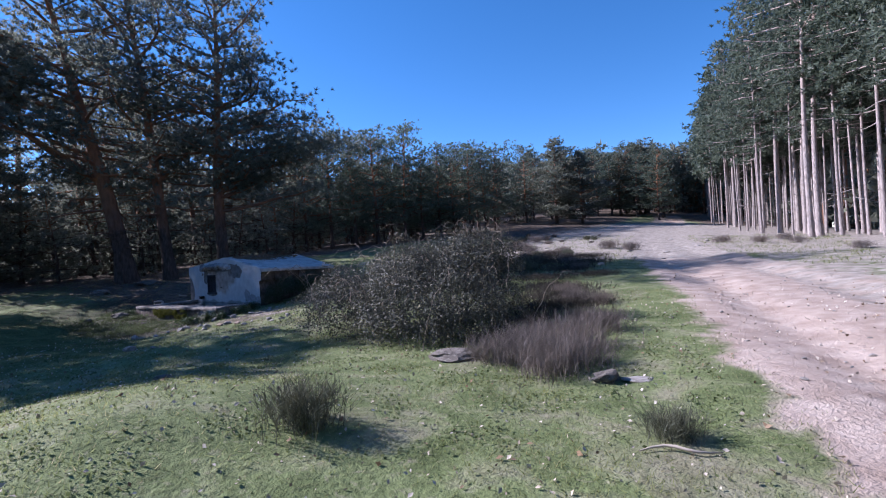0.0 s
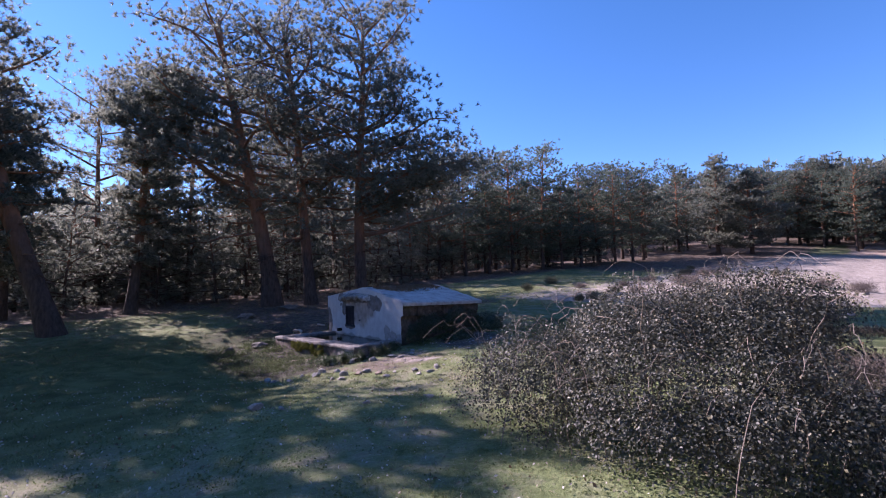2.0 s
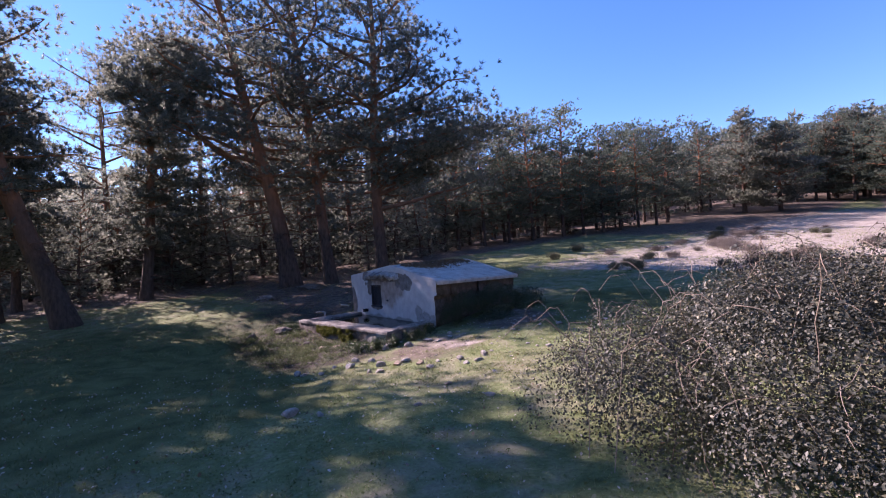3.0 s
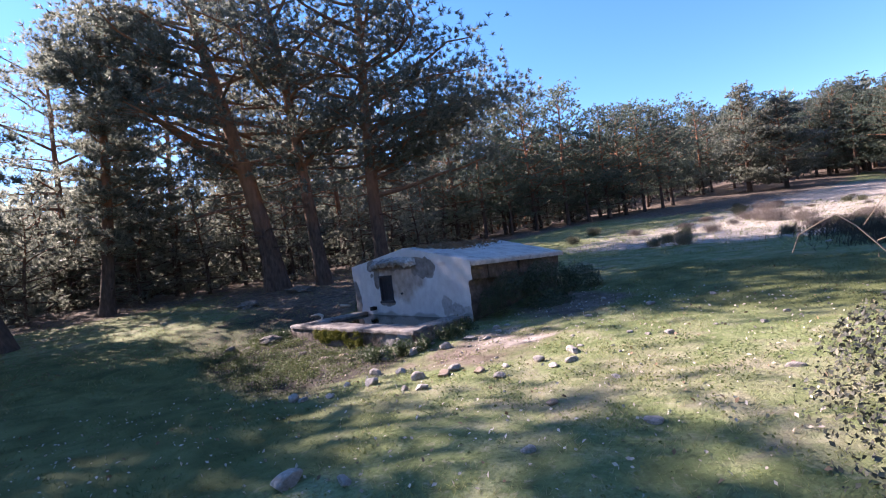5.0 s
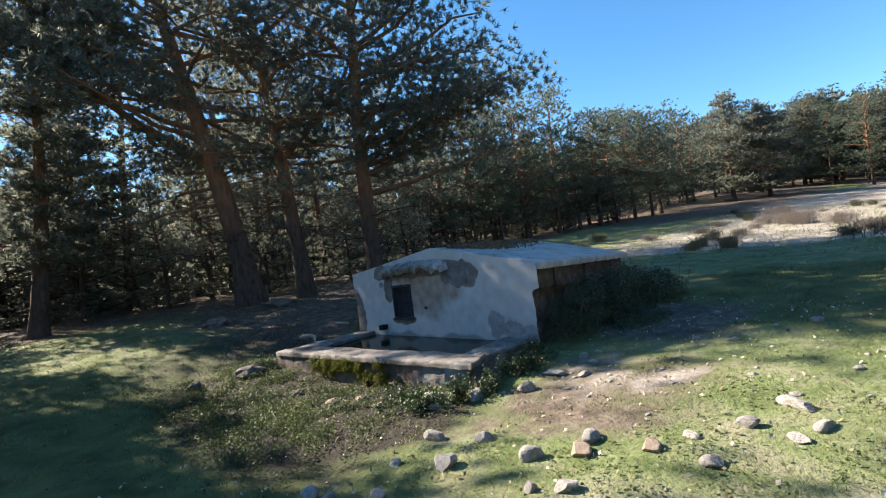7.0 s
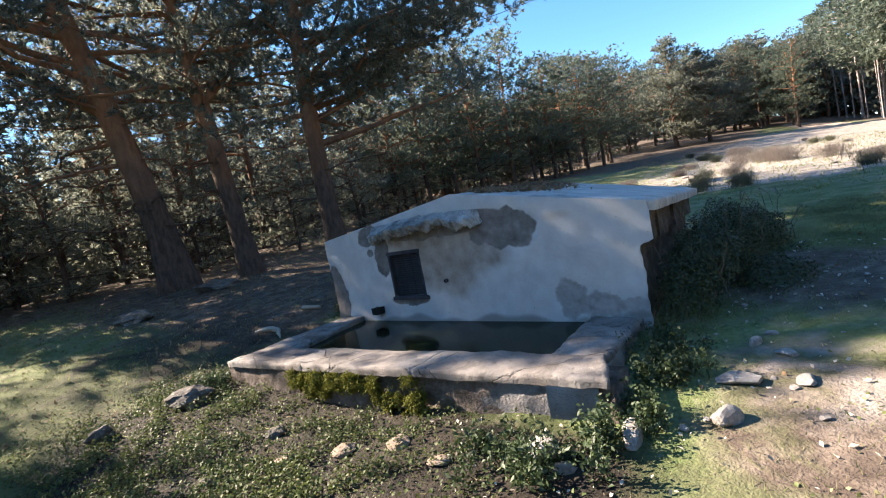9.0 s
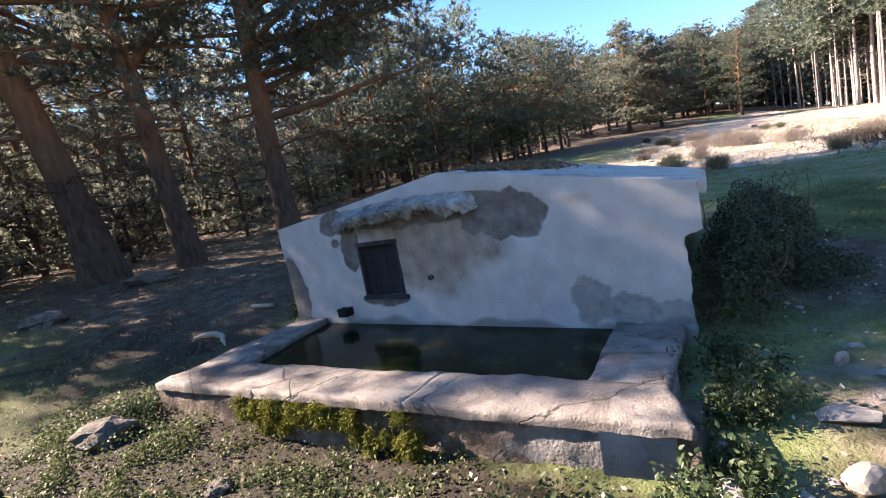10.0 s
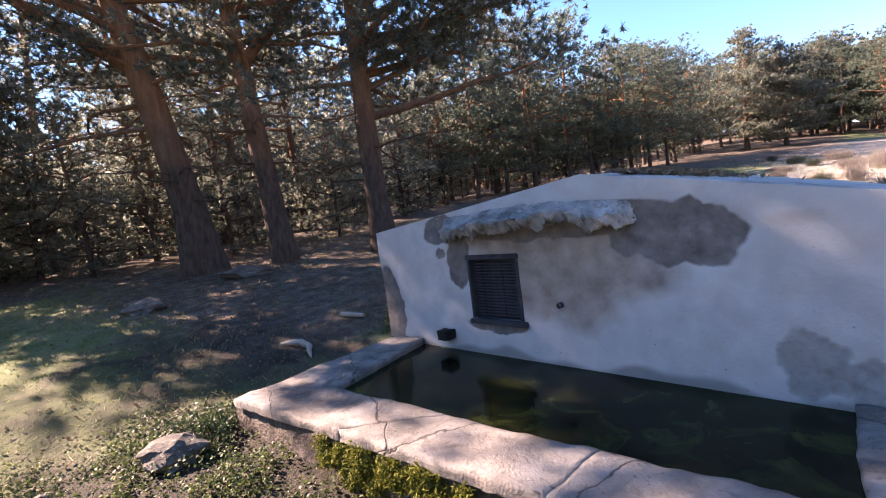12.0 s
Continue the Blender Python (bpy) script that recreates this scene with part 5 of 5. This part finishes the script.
stone("round_stone", STONES[4], -10.25, 5.42, .17, .15, .2, 30, "rounded pinkish field stone on the bare soil")
stone("flat_stone", ROCKS[0], -4.45, 1.6, .26, .13, .09, 20, "flat grey stone lying in the turf")
stone("rock", ROCKS[1], -0.66, 3.45, .3, .24, .22, 70, "dark lichened rock beside the heather")
stone("flat_stone", STONES[2], -0.45, 3.55, .3, .18, .05, 30, "flat pale stone beside the heather")
stone("flat_rock", ROCKS[0], -2.22, 3.52, .7, .36, .22, 12, "low flat grey rock at the foot of the bramble")
stone("rock", ROCKS[0], -14.62, 4.46, .52, .34, .3, 40, "lichened rock half sunk among the cress")
stone("rock", ROCKS[1], -14.7, 3.75, .26, .22, .28, 110, "dark lichened rock in the wet grass")
stone("boulder", ROCKS[2], -20.1, 7.2, 1.15, .55, .46, 40, "dark flat boulder at the foot of the pines")
stone("boulder", ROCKS[0], -19.2, 5.35, .95, .55, .36, 10, "dark flat boulder in the forest litter")
for n, (x, y, w) in enumerate([(-13.2, 4.55, .2), (-12.75, 4.35, .15), (-12.4, 4.6, .22), (-13.6, 4.2, .14), (-12.0, 4.75, .2), (-11.6, 4.7, .16), (-13.05, 3.95, .12), (-12.1, 4.1, .1)]):
    stone("mud_stone", STONES_RED[n % 2] if n % 3 else ROCKS[n % 3], x, y, w, w * .8, w * .55, 77.0 * n, "muddy stone in the wet ground below the trough", "stones in the mud")
r_far = random.Random(5)
for n in range(40):
    x, y = r_far.uniform(-15, -3), r_far.uniform(14, 32)
    w = r_far.uniform(.12, .4)
    stone("field_stone", STONES[n % 6], x, y, w, w * .8, w * .5, 71.0 * n, "pale stone on the dry slope", "stones on the dry slope")


def branch_wood(points, radii, label, seed):
    r = np.random.default_rng(seed)
    ob = thing("fallen_branch", on_land(*points[0][:2]), label, "branch")
    base = np.array(ob.matrix_basis.translation)
    line = np.array([on_land(x, y, -z) for x, y, z in points]) - base
    part("wood", mesh_of("wood", *tube(line, radii, 8), M_BARELOG, True), None, ob)


branch_wood([(-15.8 + 0.06 * k, 5.78 + 0.12 * math.sin(0.31 * k) + 0.012 * math.sin(2.1 * k), 0.02 + 0.035 * math.sin(0.31 * k)) for k in range(11)], [.012, .022, .028, .032, .03, .034, .03, .028, .024, .018, .009], "pale barkless fallen branch on the shaded turf", 2)
branch_wood([(-0.05 + 0.05 * k, 2.15 + 0.03 * k + 0.04 * math.sin(0.9 * k), 0.015 + 0.012 * math.sin(0.5 * k)) for k in range(8)], [.004, .006, .008, .009, .008, .008, .006, .003], "weathered dead branch beside a dry tuft", 3)
branch_wood([(-15.9, 6.6, .03), (-15.6, 6.7, .04)], [.03, .025], "short fallen branch on the shaded turf", 4)


# ---- grass and small plants ----
def keep_clear(x, y):
    return ~((x > -14.9) & (x < -10.7) & (y > 4.95 + 0.1 * (x + 14.9)) & (y < 9.3))


def turf(seed, count, box, tall, width, density, lush_shade=None, blade=M_GRASS):
    r = np.random.default_rng(seed)
    x, y = r.uniform(box[0], box[1], count), r.uniform(box[2], box[3], count)
    clump = 0.5 + 0.5 * np.sin(2.3 * x + 1.7 * np.sin(1.9 * y)) * np.sin(2.9 * y + 1.3 * np.sin(2.2 * x))
    keep = (r.uniform(0, 1, count) < density * (0.25 + 0.75 * clump)) & keep_clear(x, y) & (track_distance(x, y) > 1.3 + 0.4 * clump)
    keep &= ~((np.abs(x + 12.9) < 2.3) & (np.abs(y - 4.2) < 0.9) & (r.uniform(0, 1, count) < 0.85)) & ~((np.abs(x + 9.6) < 0.8) & (np.abs(y - 5.6) < 1.1) & (r.uniform(0, 1, count) < 0.75)) & ~((np.abs(x + 9.9) < 0.9) & (np.abs(y - 6.1) < 0.5) & (r.uniform(0, 1, count) < 0.8))
    if lush_shade is not None:
        keep &= (lush_shade_share(x, y) > 0.5) == lush_shade
    x, y, clump = x[keep], y[keep], clump[keep]
    n = len(x)
    a = np.stack([x, y, land(x, y) - 0.004], 1)
    w = np.stack([0.7 * r.normal(size=n), 0.7 * r.normal(size=n), np.ones(n)], 1) * (tall * r.uniform(0.5, 1.3, n) * (0.6 + 0.7 * clump))[:, None]
    s = unit(np.cross(w, r.normal(size=(n, 3)))) * width
    v = np.stack([a - s, a + s, a + w], 1).reshape(-1, 3)
    return mesh_of("grass", v, np.arange(len(v)).reshape(-1, 3), blade)


tagged(new("grass", turf(81, 250000, (-14, 2.2, -1.2, 9), 0.03, 0.0026, 0.75, False)), "short grazed patchy grass", "grass", kind="stuff")
tagged(new("grass", turf(84, 160000, (-17, -4, -1.5, 12), 0.034, 0.003, 0.75, True, M_LUSH_SHADE)), "dark green turf, lush in the hollow and darkened for tree shade", "grass", kind="stuff")
tagged(new("grass", turf(82, 60000, (-25, -13, -2, 14), 0.042, 0.0045, 0.5)), "short shaded grass below the pines", "grass", kind="stuff")


tagged(new("grass", turf(83, 90000, (-19, 2, 13, 34), 0.07, 0.009, 0.32)), "dry sunlit tufts on the stony slope", "grass", kind="stuff")


def small_plants(name, seed, count, box, leaf, tall, material, label, shape):
    r = np.random.default_rng(seed)
    x, y = r.uniform(box[0], box[1], count), r.uniform(box[2], box[3], count)
    keep = (r.uniform(0, 1, count) < shape(x, y)) & keep_clear(x, y)
    x, y = x[keep], y[keep]
    p = np.stack([x, y, land(x, y) + r.uniform(0.0, 1, len(x)) ** 1.4 * tall], 1)
    tagged(new(name, mesh_of(name, *leaves(p, np.tile([[0, 0, 1.0]], (len(x), 1)), leaf, r, 1.25), material)), label, "plants", kind="stuff")


def cress_shape(x, y):
    lump = 0.5 + 0.5 * np.sin(5.1 * x + 2 * np.sin(3.3 * y)) * np.sin(6.3 * y + 1.7 * np.sin(4 * x))
    return np.exp(-(((x + 13.2) / 2.0) ** 4 + ((y - 4.1) / 0.9) ** 4)) * np.clip(3.4 * (lump - 0.3 + 0.18 * np.sin(13.0 * x + 3 * np.sin(9 * y)) * np.sin(11.7 * y)), 0.16, 1)


small_plants("watercress", 91, 120000, (-15.6, -10.6, 2.7, 5.3), 0.0165, 0.075, M_CRESS, "trampled watercress growing in the mud below the trough", cress_shape)


def nettle(x, y, tall, seed):
    """A leafy upright plant: stalks with pairs of pointed leaves."""
    r = np.random.default_rng(seed)
    ob = thing("nettle", on_land(x, y), "leafy green nettle clump beside the trough", "plant", "nettles round the trough")
    stalks, spots = [], []
    for _ in range(14):
        a, l = r.uniform(0, 6.28), r.uniform(0, 0.5)
        foot = 0.1 * r.normal(size=3) * [1, 1, 0]
        top = foot + np.array([np.cos(a) * l, np.sin(a) * l, 1]) * tall * r.uniform(0.6, 1.1)
        stalks.append(tube(np.stack([foot, 0.5 * (foot + top), top]), [0.004, 0.003, 0.0015], 4))
        for k in np.linspace(0.2, 1, 9):
            for _ in range(9):
                spots.append(foot + (top - foot) * k + r.normal(size=3) * 0.035)
    for s in stalks:
        part("stalk", mesh_of("stalk", *s, M_NETTLE, True), None, ob)
    s = np.array(spots)
    tagged(part("foliage", mesh_of("foliage", *leaves(s, np.tile([[0, 0, 0.8]], (len(s), 1)), 0.015, r, 1.9), M_NETTLE), None, ob), kind="stuff")


for n, (x, y, t) in enumerate([(-10.72, 5.0, .2), (-10.62, 5.3, .18), (-10.95, 4.8, .16), (-10.65, 5.75, .16), (-11.25, 4.8, .12), (-10.7, 6.15, .18), (-14.75, 4.75, .13), (-15.0, 6.7, .2), (-15.1, 7.2, .2)]):
    nettle(x, y, t, 200 + n)


def litter(seed, count, box, size, material, label, name):
    """Fallen leaves, chips and small pebbles strewn over the turf."""
    r = np.random.default_rng(seed)
    x, y = r.uniform(box[0], box[1], count), r.uniform(box[2], box[3], count)
    keep = keep_clear(x, y)
    x, y = x[keep], y[keep]
    p = np.stack([x, y, land(x, y) + 0.012], 1)
    tagged(new(name, mesh_of(name, *leaves(p, np.tile([[0, 0, 1.2]], (len(x), 1)), size, r, 1.6), material)), label, "litter", kind="stuff")


M_CHIP = leaf_material("pale_chip", (0.30, 0.26, 0.22), (0.58, 0.54, 0.49), 0.85, 0.2, 0.0)
M_DRYLEAF = leaf_material("dry_leaf", (0.14, 0.10, 0.07), (0.30, 0.22, 0.15), 0.8, 0.2, 0.1)
M_HERB = leaf_material("herb_leaf", (0.075, 0.105, 0.04), (0.26, 0.31, 0.135), 0.6, 0.25, 0.35, (0.38, 0.34, 0.24), 0.1)
roof_mould = new("pine_litter", roof_litter())
roof_mould.data.materials.append(M_DRYLEAF)
tagged(roof_mould, "brown needle litter lying along the roof ridge", "litter", kind="stuff")
litter(301, 6500, (-12, 3.5, -1.5, 9), 0.017, M_CHIP, "pale wood chips and grit on the turf", "chips")
litter(302, 1600, (-16, 3, -1.5, 12), 0.022, M_DRYLEAF, "brown dead leaves strewn on the turf", "dead_leaves")
litter(303, 11000, (-24, -15, -2, 14), 0.02, M_DRYLEAF, "brown needles and twigs below the pines", "dead_leaves")


def herb_shape(x, y):
    lump = np.sin(3.7 * x + 2 * np.sin(2.9 * y)) * np.sin(4.3 * y + 1.7 * np.sin(3 * x))
    return np.clip(1.4 * (lump + 0.12), 0.03, 1) * (lush_shade_share(x, y) < 0.5) * (track_distance(x, y) > 1.8)


small_plants("low_herbs", 93, 90000, (-10, 1.8, -1.0, 6.5), 0.015, 0.022, M_HERB, "low rosettes and clover in the turf", herb_shape)


r_pebble = random.Random(12)
for n in range(46):
    x, y, w = r_pebble.gauss(-9.4, 1.0), r_pebble.gauss(6.0, 0.9), r_pebble.uniform(0.025, 0.07)
    if -14.9 < x < -10.8 and y > 4.8:
        continue
    stone("pebble", PEBBLES[n % 6], x, y, w * 1.3, w, w * 0.8, 47.0 * n, "small pale pebble on bare soil", "pebbles on the bare soil")
for n in range(60):
    y = r_pebble.uniform(1.0, 12)
    x, w = float(np.interp(y, [1, 4.6, 9.4, 13.5], [2.9, 1.7, 0.25, -1.3])) + r_pebble.uniform(-1.5, 1.5), r_pebble.uniform(0.02, 0.06)
    stone("pebble", PEBBLES[n % 6], x, y, w * 1.3, w, w * 0.8, 31.0 * n, "small stone lying on the sandy track", "pebbles on the track")
